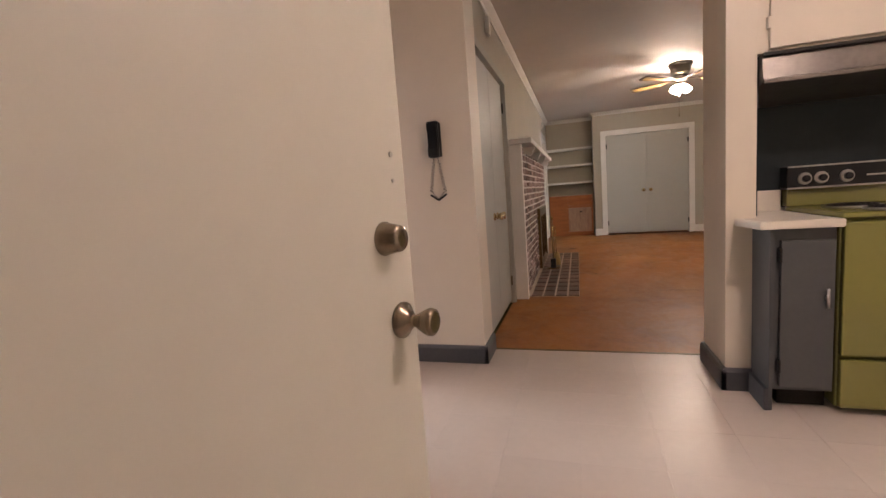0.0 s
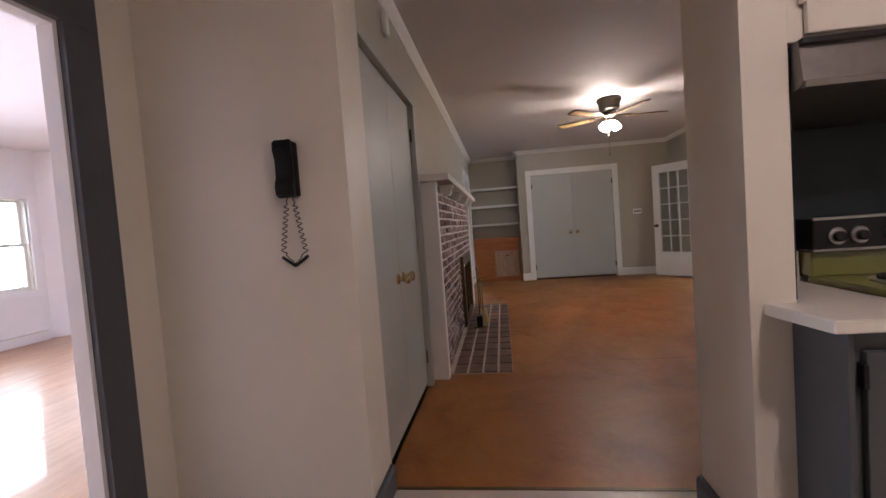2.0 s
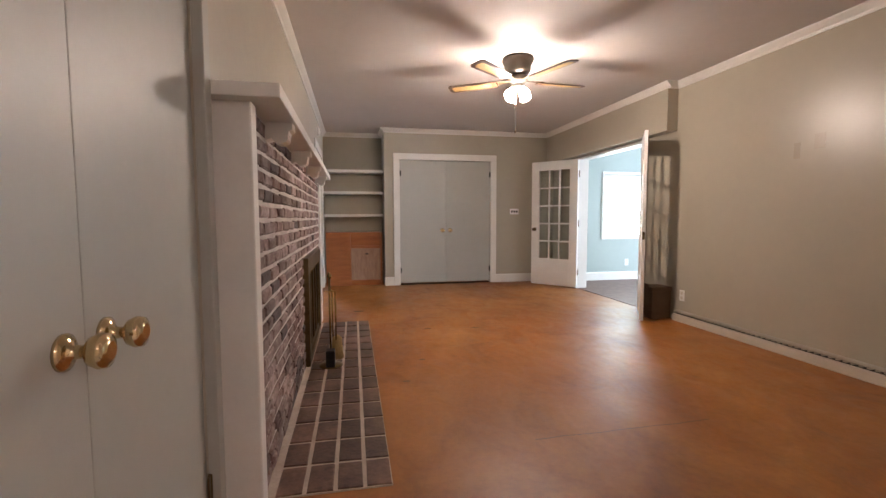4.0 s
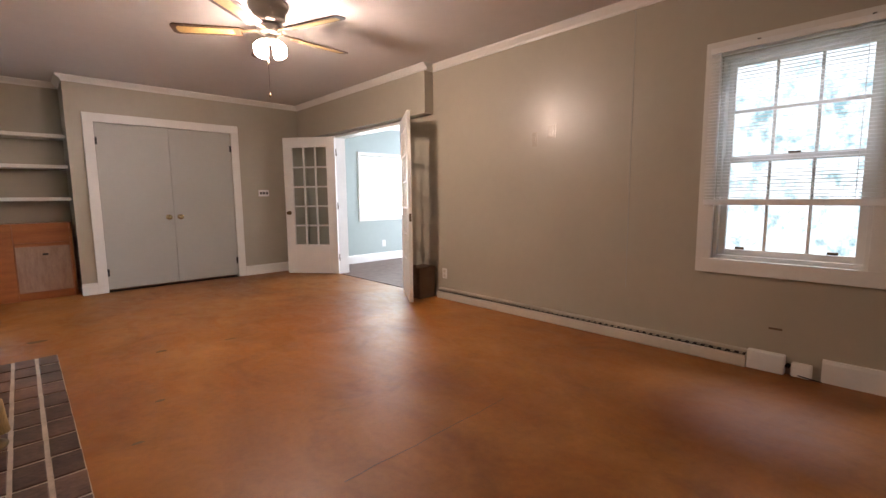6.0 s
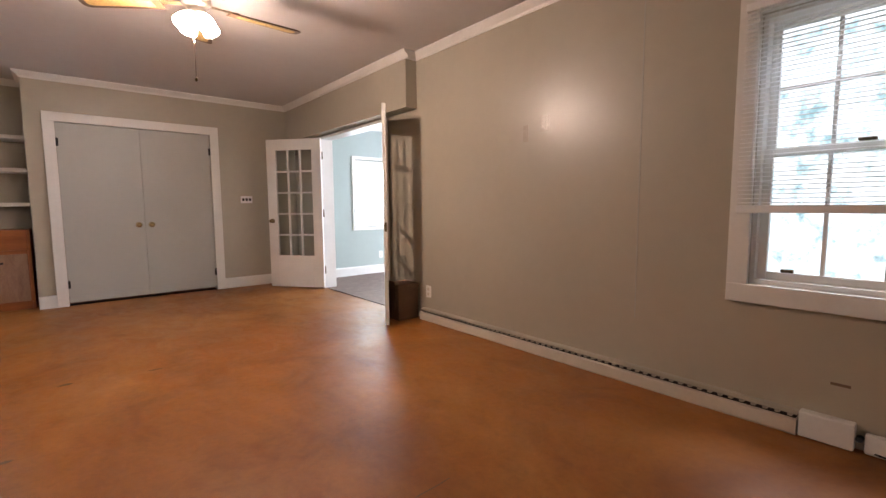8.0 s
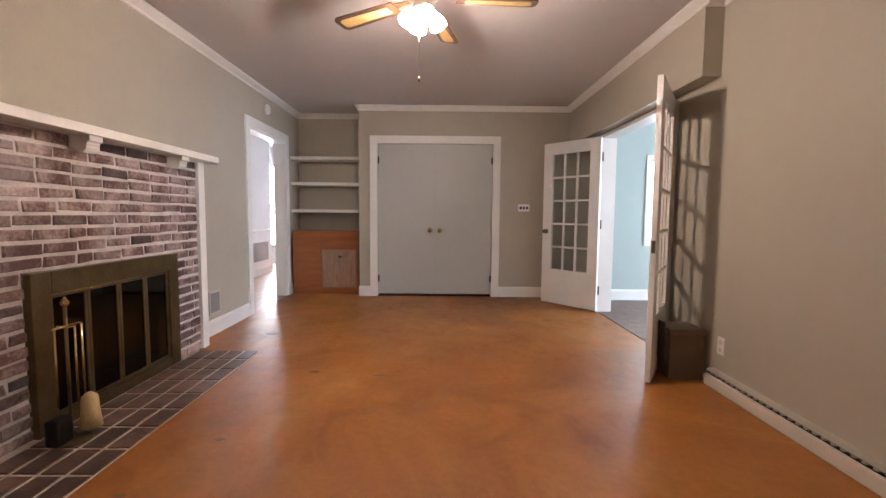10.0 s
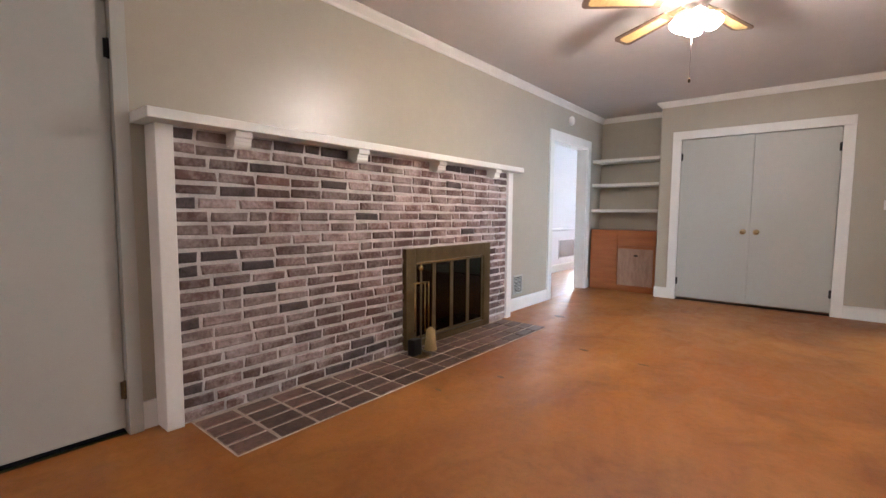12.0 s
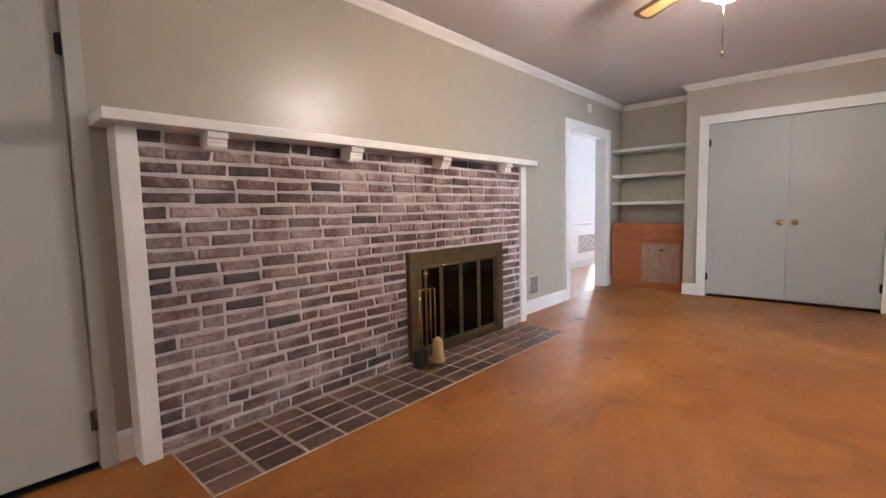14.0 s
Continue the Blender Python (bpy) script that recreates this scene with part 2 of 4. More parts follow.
def box(bm, x0, x1, y0, y1, z0, z1, bevel=0.0):
    """Adds a box, with its edges bevelled if wanted."""
    made = bmesh.ops.create_cube(bm, size=1)["verts"]
    for v in made:
        v.co = Vector(((x0 + x1) / 2 + v.co.x * (x1 - x0), (y0 + y1) / 2 + v.co.y * (y1 - y0), (z0 + z1) / 2 + v.co.z * (z1 - z0)))
    if bevel:
        edges = list({e for v in made for e in v.link_edges})
        bmesh.ops.bevel(bm, geom=edges, offset=bevel, segments=2, affect="EDGES", profile=0.6)
    return bm


def boxed(*dims, bevel=0.003):
    return box(bmesh.new(), *dims, bevel)


def turned(bm, profile, m=None, segments=24):
    """A lathe: profile rows of (radius, height) round z, then posed by m."""
    rings = []
    for r, h in profile:
        ring = []
        for i in range(segments):
            a = 2 * math.pi * i / segments
            co = Vector((r * math.cos(a), r * math.sin(a), h))
            ring.append(bm.verts.new(m @ co if m else co))
        rings.append(ring)
    for a, b in zip(rings, rings[1:]):
        for i in range(segments):
            bm.faces.new((a[i], a[(i + 1) % segments], b[(i + 1) % segments], b[i])).smooth = True
    for ring, flip in ((rings[0], True), (rings[-1], False)):
        bm.faces.new(reversed(ring) if flip else ring)
    return bm


def rod(bm, a, b, r, segments=10):
    a, b = Vector(a), Vector(b)
    m = Matrix.Translation(a) @ (b - a).to_track_quat("Z", "Y").to_matrix().to_4x4()
    return turned(bm, [(r, 0), (r, (b - a).length)], m, segments)


def prism(bm, outline, axis, a, b):
    """Extrudes an outline of 2D points along an axis from a to b."""
    def spot(p, d):
        return {"x": (d, p[0], p[1]), "y": (p[0], d, p[1]), "z": (p[0], p[1], d)}[axis]
    one, two = [bm.verts.new(spot(p, a)) for p in outline], [bm.verts.new(spot(p, b)) for p in outline]
    n = len(outline)
    for i in range(n):
        bm.faces.new((one[i], one[(i + 1) % n], two[(i + 1) % n], two[i]))
    bm.faces.new(one[::-1]), bm.faces.new(two)
    bmesh.ops.recalc_face_normals(bm, faces=bm.faces)
    return bm


def mesh_of(name, bm, mat):
    bmesh.ops.recalc_face_normals(bm, faces=bm.faces)
    me = bpy.data.meshes.new(name)
    bm.to_mesh(me)
    bm.free()
    me.materials.append(mat)
    return me


def thing(name, m, label, category, group="", kind=""):
    ob = new(name)
    ob.matrix_basis = m
    PLACE[ob] = m.copy()
    ob.empty_display_size = 0.1
    return tagged(ob, label, category, group, kind)


def part(name, bm, mat, parent, label="", at=None, local=False):
    """Links a bmesh as one mesh under a thing or part. The bmesh is in the room's metres, or the parent's own if local."""
    if not local:
        bmesh.ops.transform(bm, matrix=PLACE[parent].inverted(), verts=bm.verts)
    ob = new(name, mesh_of(name, bm, mat))
    ob.parent = parent
    if at:
        ob.matrix_basis = at
    PLACE[ob] = PLACE[parent] @ (at or Matrix())
    return tagged(ob, label)


def solid(name, bm, mat, label, category, group="", kind=""):
    ob = new(name, mesh_of(name, bm, mat))
    PLACE[ob] = Matrix()
    return tagged(ob, label, category, group, kind)


def structure(name, mat, label, category, *boxes, bevel=0.0):
    bm = bmesh.new()
    for b in boxes:
        box(bm, *b, bevel)
    return solid(name, bm, mat, label, category, kind="structure")


# ---- plan ----
WEST, EAST, NORTH, SOUTH, CEILING = -0.385, 3.46, 10.845, 3.97, 2.50
T = 0.14

# ---- floors and ceilings ----
floor = structure("floor", STAIN, "orange-brown stained concrete floor with a worn satin sheen", "floor", (WEST, 3.60, 3.955, 11.40, -0.12, 0.0))
kitchen_floor = structure("kitchen_floor", VINYL_GAP, "joints under pale vinyl kitchen tiles", "floor", (-1.24, 2.80, 0.4, 3.953, -0.12, -0.004))
threshold = structure("threshold", BRASS_OLD, "thin worn metal strip between vinyl and concrete", "threshold", (-0.33, 0.92, 3.945, 3.965, -0.02, 0.003))
white_room_floor = structure("floor_west_room", OAK_FLOOR, "glossy oak strip floor in the bright room", "floor", (-6.6, -1.242, 0.2, 9.0, -0.12, -0.001))
hall_floor = structure("floor_hall", OAK_FLOOR, "glossy oak strip floor of the white hall", "floor", (-4.2, WEST - 0.002, 9.2, 14.8, -0.12, -0.002))
den_floor = structure("floor_den", DEN_FLOOR, "dull brown floor of the next room", "floor", (3.602, 7.6, 6.4, 10.75, -0.12, -0.003))
ceiling = structure("ceiling", CEIL, "off-white painted living room ceiling", "ceiling", (-0.7, 3.75, 3.955, 11.6, CEILING, CEILING + 0.12))
kitchen_ceiling = structure("ceiling_kitchen", CEIL, "off-white painted kitchen ceiling", "ceiling", (-1.4, 2.95, 0.3, 3.953, CEILING, CEILING + 0.12))
white_ceiling = structure("ceiling_west_room", PURE, "white ceiling of the bright room", "ceiling", (-6.8, -1.256, 0.0, 9.2, 2.62, 2.74))
hall_ceiling = structure("ceiling_hall", PURE, "white hall ceiling", "ceiling", (-4.4, -0.702, 9.202, 15.0, CEILING, CEILING + 0.12))
den_ceiling = structure("ceiling_den", PURE, "white ceiling of the next room", "ceiling", (3.752, 7.8, 6.2, 10.9, 2.36, 2.48))

# ---- walls of the living room ----
LD0, LD1, LDZ = 9.745, 10.835, 2.01
structure("wall_west", SAGE, "sage grey painted wall with a satin sheen", "wall",
          (WEST - T, WEST, 3.97, 4.0, 0, CEILING), (WEST - T, WEST, 4.0, 5.215, 2.02, CEILING),
          (WEST - T, WEST, 5.215, LD0, 0, CEILING), (WEST - T, WEST, LD0, LD1, LDZ, CEILING), (WEST - T, WEST, LD1, 11.39, 0, CEILING))
structure("wall_alcove", SAGE, "sage grey back wall of the shelf alcove", "wall", (WEST - T, 0.58, 11.39, 11.52, 0, CEILING), (0.58, 0.68, NORTH + T, 11.52, 0, CEILING))
structure("wall_north", SAGE, "sage grey painted wall round the closet", "wall",
          (0.58, 0.825, NORTH, NORTH + T, 0, CEILING), (0.825, 2.335, NORTH, NORTH + T, 2.015, CEILING), (2.335, 3.60, NORTH, NORTH + T, 0, CEILING))
WY0, WY1, WZ0, WZ1 = 4.38, 5.14, 0.68, 1.975
FO0, FO1, FOZ = 8.41, 9.95, 1.985
structure("wall_east", SAGE, "sage grey painted wall with patched glossy spots", "wall",
          (EAST, EAST + T, SOUTH, WY0, 0, CEILING), (EAST, EAST + T, WY0, WY1, 0, WZ0), (EAST, EAST + T, WY0, WY1, WZ1, CEILING),
          (EAST, EAST + T, WY1, FO0, 0, CEILING), (EAST, EAST + T, FO0, FO1, FOZ, CEILING), (EAST, EAST + T, FO1, NORTH, 0, CEILING))
structure("soffit", SAGE, "boxed sage grey soffit over the french doors", "soffit", (3.335, EAST - 0.001, 7.885, NORTH - 0.001, 2.0, CEILING - 0.001))
structure("wall_south", CREAM, "cream painted pillar and wall between kitchen and living room", "wall",
          (0.92, 1.045, 3.48, 3.87, 0, CEILING), (1.045, 3.60, 3.89, SOUTH, 0, CEILING))
structure("wall_phone", CREAM, "cream painted kitchen wall that carries the telephone", "wall", (-1.32, -0.345, 3.695, 3.968, 0, CEILING))
structure("wall_closet", SAGE, "plain back of the closet", "wall", (-1.30, -1.2, 3.97, 5.4, 0, CEILING), (-1.2, WEST - T, 5.3, 5.4, 0, CEILING))
structure("wall_closet_north", SAGE, "plain back of the double closet", "wall", (0.70, 3.6, 11.5, 11.6, 0, CEILING), (3.5, 3.6, NORTH + T, 11.5, 0, CEILING))

# ---- walls of the kitchen ----
KW0, KW1, KWZ = 2.72, 3.385, 1.905
structure("wall_kitchen_west", CREAM, "cream kitchen wall with a dark framed opening", "wall",
          (-1.225, -1.175, 0.4, KW0, 0, CEILING), (-1.225, -1.175, KW0, KW1, KWZ, CEILING), (-1.225, -1.175, KW1, 3.694, 0, CEILING))
structure("wall_kitchen_south", CREAM, "cream kitchen wall with the entrance", "wall",
          (-1.32, -0.235, 0.88, 1.02, 0, CEILING), (-0.235, 0.63, 0.88, 1.02, 2.03, CEILING), (0.63, 2.80, 0.88, 1.02, 0, CEILING))
structure("wall_kitchen_east", CREAM, "cream kitchen end wall", "wall", (2.66, 2.80, 1.021, 3.889, 0, CEILING))
structure("wall_entry", CREAM, "plain wall of the entry behind", "wall", (-1.30, 2.80, 0.3, 0.4, 0, CEILING), (-0.7, -0.6, 0.4, 0.88, 0, CEILING), (1.2, 1.3, 0.4, 0.88, 0, CEILING))

# ---- bright room to the west ----
# the gap at y 2.8 to 5.1 is invented for the unseen fill lamp
structure("wall_west_room", PURE, "white painted walls of the bright room", "wall",
          (-6.3, -6.15, 0.2, 2.8, 0, 2.62), (-6.3, -6.15, 2.8, 5.1, 0, 0.6), (-6.3, -6.15, 2.8, 5.1, 2.3, 2.62), (-6.3, -6.15, 5.1, 6.55, 0, 2.62), (-6.3, -6.15, 6.55, 7.35, 0, 0.70), (-6.3, -6.15, 6.55, 7.35, 1.95, 2.62), (-6.3, -6.15, 7.35, 7.5, 0, 2.62),
          (-6.3, -1.226, 0.1, 0.2, 0, 2.62), (-5.45, -1.321, 8.9, 9.0, 0, 2.62), (-1.40, -1.321, 3.97, 8.9, 0, 2.62), (-1.30, -1.226, 0.2, 2.6, 0, 2.62), (-1.32, -1.226, 3.56, 3.969, 0, 2.62), (-1.31, -1.226, 2.6, 3.56, 2.05, 2.62), (-5.5, -5.42, 8.33, 8.9, 0, 2.62))


def angled(bm, a, b, s0, s1, z0, z1, depth):
    """A box along the line a-b between the shares s0 and s1 of its length."""
    a, b = Vector(a), Vector(b)
    d = (b - a).normalized()
    n = Vector((-d.y, d.x))
    p, q = a + (b - a) * s0, a + (b - a) * s1
    outline = [(p.x, p.y), (q.x, q.y), (q.x + n.x * depth, q.y + n.y * depth), (p.x + n.x * depth, p.y + n.y * depth)]
    return prism(bm, outline, "z", z0, z1)


BAY_A, BAY_B = (-6.15, 7.5), (-5.42, 8.33)
bm = bmesh.new()
for s0, s1, z0, z1 in ((0, 0.14, 0, 2.62), (0.14, 0.8, 0, 0.70), (0.14, 0.8, 1.95, 2.62), (0.8, 1, 0, 2.62)):
    angled(bm, BAY_A, BAY_B, s0, s1, z0, z1, 0.14)
solid("wall_bay", bm, PURE, "white angled wall of the bay", "wall", kind="structure")

# ---- white hall to the north-west ----
structure("wall_hall", PURE, "white hall walls", "wall",
          (-1.66, -1.5, 9.2, 13.25, 0, CEILING), (-4.2, -1.66, 13.13, 13.25, 0, CEILING), (-0.558, -0.42, 11.53, 14.74, 0, CEILING),
          (-4.2, -2.35, 14.6, 14.74, 0, CEILING), (-2.35, -1.35, 14.6, 14.74, 0, 0.35), (-2.35, -1.35, 14.6, 14.74, 2.15, CEILING), (-1.35, -0.558, 14.6, 14.74, 0, CEILING),
          (-4.3, -4.2, 13.13, 14.74, 0, CEILING), (-1.5, -0.556, 9.2, 9.3, 0, CEILING))

# ---- next room to the east ----
DW0, DW1, DWZ0, DWZ1 = 4.34, 5.75, 0.76, 1.82
# the opening at x 7.5 is invented, only to hold the fill lamp
structure("wall_den", DEN_WALL, "pale sage walls of the next room", "wall",
          (3.602, DW0, 10.69, 10.83, 0, 2.36), (DW0, DW1, 10.69, 10.83, 0, DWZ0), (DW0, DW1, 10.69, 10.83, DWZ1, 2.36), (DW1, 7.6, 10.69, 10.83, 0, 2.36),
          (7.5, 7.6, 6.5, 7.4, 0, 2.36), (7.5, 7.6, 7.4, 9.6, 0, 0.7), (7.5, 7.6, 7.4, 9.6, 2.0, 2.36), (7.5, 7.6, 9.6, 10.69, 0, 2.36), (3.602, 7.6, 6.4, 6.5, 0, 2.36))


# ---- trim ----
def moulding(name, runs, mat, label, category, profile):
    """Runs of (axis, along0, along1, wall line, side) swept with a profile of (out, z)."""
    bm = bmesh.new()
    for axis, a, b, line, side in runs:
        prism(bm, [(line + side * o, z) for o, z in profile], axis, a, b)
    return solid(name, bm, mat, label, category, kind="structure")


CROWN = [(0, CEILING - 0.001), (0, CEILING - 0.068), (0.010, CEILING - 0.068), (0.016, CEILING - 0.05), (0.042, CEILING - 0.026), (0.055, CEILING - 0.012), (0.055, CEILING - 0.001)]
moulding("crown_moulding", [("y", SOUTH, 11.39, WEST, 1), ("x", 0.58, 3.335, NORTH, -1), ("x", WEST, 0.58, 11.39, -1), ("y", 7.885 - 0.055, NORTH, 3.335, -1), ("y", SOUTH, 7.885, EAST, -1), ("x", 3.335, EAST, 7.885, -1), ("x", 1.045, EAST, SOUTH, 1), ("y", NORTH - 0.055, 11.39, 0.58, -1)],
         WHITE, "white painted crown moulding with a cove profile", "crown moulding", CROWN)
BASE = [(0, 0.0), (0.018, 0.0), (0.018, 0.115), (0.012, 0.135), (0, 0.137)]
moulding("baseboard", [("y", 8.575, 9.645, WEST, 1), ("y", 10.94, 11.0, WEST, 1), ("x", 2.437, 3.45, NORTH, -1), ("x", 0.575, 0.725, NORTH, -1), ("y", 10.05, NORTH, EAST, -1), ("y", SOUTH, 4.53, EAST, -1), ("y", 5.277, 5.339, WEST, 1), ("x", 1.045, EAST, SOUTH, 1)],
         WHITE, "tall white painted baseboard", "baseboard", BASE)
DBASE = [(0, 0.0), (0.022, 0.0), (0.022, 0.095), (0.014, 0.11), (0, 0.112)]
moulding("baseboard_kitchen", [("x", -1.06, -0.323, 3.695, -1), ("y", 3.673, 3.955, -0.345, 1), ("x", 0.898, 1.045, 3.48, -1), ("y", 3.458, 3.87, 0.92, -1)],
         GREYBLUE, "dark slate painted kitchen baseboard", "baseboard", DBASE)
moulding("baseboard_den", [("x", 3.62, 7.5, 10.69, -1)], WHITE, "white baseboard in the next room", "baseboard", BASE)
moulding("crown_den", [("x", 3.62, 7.5, 10.69, -1)], WHITE, "white crown moulding in the next room", "crown moulding", [(o, z - CEILING + 2.36) for o, z in CROWN])
moulding("baseboard_hall", [("y", 9.3, 13.25, -1.5, 1)], WHITE, "white baseboard in the hall", "baseboard", BASE)
moulding("wainscot", [("y", 9.3, 13.25, -1.5, 1)], PURE, "white chair rail in the hall", "chair rail", [(0, 0.76), (0.02, 0.77), (0.028, 0.79), (0.02, 0.81), (0, 0.815)])


def casing(name, axis, line, side, a, b, top, width, mat, label, bottom=0.0, sill=False, thick=0.02):
    """Door or window trim on a wall: two legs, a head and, for windows, an apron."""
    t = thing(name, pose(line, a, bottom) if axis == "y" else pose(a, line, bottom), label, "trim", kind="structure")
    lo, hi = sorted((line, line + side * thick))

    def board(n, p, q, z0, z1):
        d = (lo, hi, p, q, z0, z1) if axis == "y" else (p, q, lo, hi, z0, z1)
        part(n, boxed(*d, bevel=0.004), mat, t)
    board("leg", a - width, a, bottom, top)
    board("leg", b, b + width, bottom, top)
    board("head", a - width, b + width, top, top + width)
    if sill:
        board("apron", a - width, b + width, bottom - width, bottom)
    return t


casing("trim_hall_door", "y", WEST, 1, LD0, LD1, LDZ, 0.105, WHITE, "white painted casing of the open hall doorway")
casing("trim_closet", "x", NORTH, -1, 0.825, 2.335, 2.015, 0.10, WHITE, "white painted casing round the closet doors")
casing("trim_closet_west", "y", WEST, 1, 4.0, 5.215, 2.02, 0.06, DOOR_SAGE, "sage painted casing round the double closet doors", thick=0.034)
casing("trim_kitchen_opening", "y", -1.175, 1, KW0, KW1, KWZ, 0.13, GREYBLUE, "dark slate painted casing of the kitchen opening", thick=0.028)
casing("trim_window", "y", EAST, -1, WY0, WY1, WZ1, 0.092, WHITE, "white painted window casing", bottom=WZ0, sill=True, thick=0.024)
casing("trim_den_window", "x", 10.69, -1, DW0, DW1, DWZ1, 0.05, WHITE, "white casing of the picture window", bottom=DWZ0, sill=True)
structure("jamb_hall_door", WHITE, "white jamb lining of the hall doorway", "jamb", (WEST - T - 0.002, WEST + 0.003, LD0, LD0 + 0.018, 0, LDZ), (WEST - T - 0.002, WEST + 0.003, LD1 - 0.018, LD1, 0, LDZ), (WEST - T - 0.002, WEST + 0.003, LD0 + 0.018, LD1 - 0.018, LDZ - 0.018, LDZ))
structure("jamb_french_doors", WHITE, "white jamb lining of the french doors", "jamb", (EAST - 0.02, EAST + 0.145, FO0 - 0.02, FO0 + 0.012, 0, FOZ), (EAST - 0.02, EAST + 0.145, FO1 - 0.012, FO1 + 0.08, 0, FOZ), (EAST - 0.02, EAST + 0.145, FO0 + 0.012, FO1 - 0.012, FOZ - 0.03, FOZ))
structure("jamb_kitchen_opening", PURE, "white jamb lining of the kitchen opening", "jamb", (-1.232, -1.172, KW0, KW0 + 0.015, 0, KWZ), (-1.232, -1.172, KW1 - 0.015, KW1, 0, KWZ), (-1.232, -1.172, KW0 + 0.015, KW1 - 0.015, KWZ - 0.015, KWZ))
structure("sill_french_doors", DEN_FLOOR, "brown worn threshold strip under the french doors", "threshold", (EAST + 0.0, EAST + 0.15, FO0 + 0.012, FO1 - 0.012, -0.01, 0.006))


# ---- windows ----
def sash(bm, axis, line, a, b, z0, z1, stile, depth=0.03):
    lo, hi = line - depth / 2, line + depth / 2

    def bar(p, q, u, v):
        box(bm, *((lo, hi, p, q, u, v) if axis == "y" else (p, q, lo, hi, u, v)), 0.003)
    bar(a, a + stile, z0, z1), bar(b - stile, b, z0, z1), bar(a + stile, b - stile, z0, z0 + stile), bar(a + stile, b - stile, z1 - stile, z1)
    return bm


def sash_window(name, axis, line, a, b, z0, z1, cols, label, mats=(WHITE, GLASS), out=0.03, step=0.035):
    """A double-hung window: two sashes with muntins and single panes."""
    t = thing(name, pose(line, a, z0) if axis == "y" else pose(a, line, z0), label, "window", kind="structure")
    mid = (z0 + z1) / 2
    bm = bmesh.new()
    lo, hi = line - 0.06, line + 0.06

    def bar(p, q, u, v, l0, l1, target):
        box(target, *((l0, l1, p, q, u, v) if axis == "y" else (p, q, l0, l1, u, v)), 0.002)
    bar(a, a + 0.02, z0, z1, lo, hi, bm), bar(b - 0.02, b, z0, z1, lo, hi, bm), bar(a + 0.02, b - 0.02, z1 - 0.02, z1, lo, hi, bm), bar(a + 0.02, b - 0.02, z0, z0 + 0.025, lo, hi, bm)
    part("window_frame", bm, mats[0], t)
    for k, (u, v, off) in enumerate(((mid - 0.02, z1 - 0.02, out), (z0 + 0.025, mid + 0.02, out - step if out > 0 else out + step))):
        s = part("sash", sash(bmesh.new(), axis, line + off, a + 0.02, b - 0.02, u, v, 0.038), mats[0], t)
        w = (b - a - 0.116) / cols
        for c in range(1, cols):
            p = a + 0.058 + c * w
            m = bmesh.new()
            bar(p - 0.008, p + 0.008, u + 0.038, v - 0.038, line + off - 0.012, line + off + 0.012, m)
            part("muntin", m, mats[0], s)
        zm = (u + v) / 2
        m = bmesh.new()
        bar(a + 0.058, b - 0.058, zm - 0.008, zm + 0.008, line + off - 0.0105, line + off + 0.0105, m)
        if k == 0:
            part("muntin", m, mats[0], s)
        m = bmesh.new()
        bar(a + 0.058, b - 0.058, u + 0.038, v - 0.038, line + off - 0.002, line + off + 0.002, m)
        pane = part("pane", m, mats[1], s)
        pane.visible_shadow = False
    for p in (a + 0.13, b - 0.17):
        m = bmesh.new()
        l0 = line + (out - step if out > 0 else out + step)
        bar(p, p + 0.05, z0 + 0.066, z0 + 0.082, l0 - 0.035, l0 - 0.012, m) if out > 0 else bar(p, p + 0.05, z0 + 0.066, z0 + 0.082, l0 + 0.012, l0 + 0.035, m)
        part("sash_lift", m, BRASS_OLD, t, "dull brass sash lift")
    return t


window_1 = sash_window("window_1", "y", EAST + 0.075, WY0, WY1, WZ0, WZ1, 3, "white double-hung window with divided panes")
part("sash_lock", box(bmesh.new(), EAST + 0.01, EAST + 0.05, 4.715, 4.775, 1.346, 1.358, 0.004), BRASS_OLD, window_1, "dull brass sash lock")
window_2 = sash_window("window_2", "y", -6.22, 6.55, 7.35, 0.70, 1.95, 1, "white double-hung bay window", out=-0.03)
window_3 = sash_window("window_3", "x", 14.67, -2.35, -1.35, 0.35, 2.15, 1, "white double-hung hall window")
casing("trim_bay_window", "y", -6.15, 1, 6.55, 7.35, 1.95, 0.09, PURE, "white bay window casing", bottom=0.70, sill=True)
window_4 = thing("window_4", pose(DW0, 10.76, DWZ0), "large fixed picture window", "window", kind="structure")
part("window_frame", sash(bmesh.new(), "x", 10.76, DW0, DW1, DWZ0, DWZ1, 0.03), WHITE, window_4)
pane = part("pane", box(bmesh.new(), DW0 + 0.03, DW1 - 0.03, 10.758, 10.762, DWZ0 + 0.03, DWZ1 - 0.03), GLASS, window_4)
pane.visible_shadow = False
window_5 = thing("window_5", pose(-5.9, 7.8, 0.7), "white window in the angled bay wall", "window", kind="structure")
bm = bmesh.new()
for s0, s1, z0, z1 in ((0.14, 0.2, 0.70, 1.95), (0.74, 0.8, 0.70, 1.95), (0.2, 0.74, 0.70, 0.76), (0.2, 0.74, 1.89, 1.95), (0.2, 0.74, 1.30, 1.345)):
    angled(bm, BAY_A, BAY_B, s0, s1, z0, z1, 0.06)
part("sash", bm, PURE, window_5)
for s in (0.28, 0.62):
    part("sash_lift", angled(bmesh.new(), BAY_A, BAY_B, s, s + 0.05, 0.77, 0.785, -0.02), BRASS_OLD, window_5, "dull brass sash lift")
bm = angled(bmesh.new(), BAY_A, BAY_B, 0.2, 0.74, 0.76, 1.89, 0.006)
pane = part("pane", bm, GLASS, window_5)
pane.visible_shadow = False

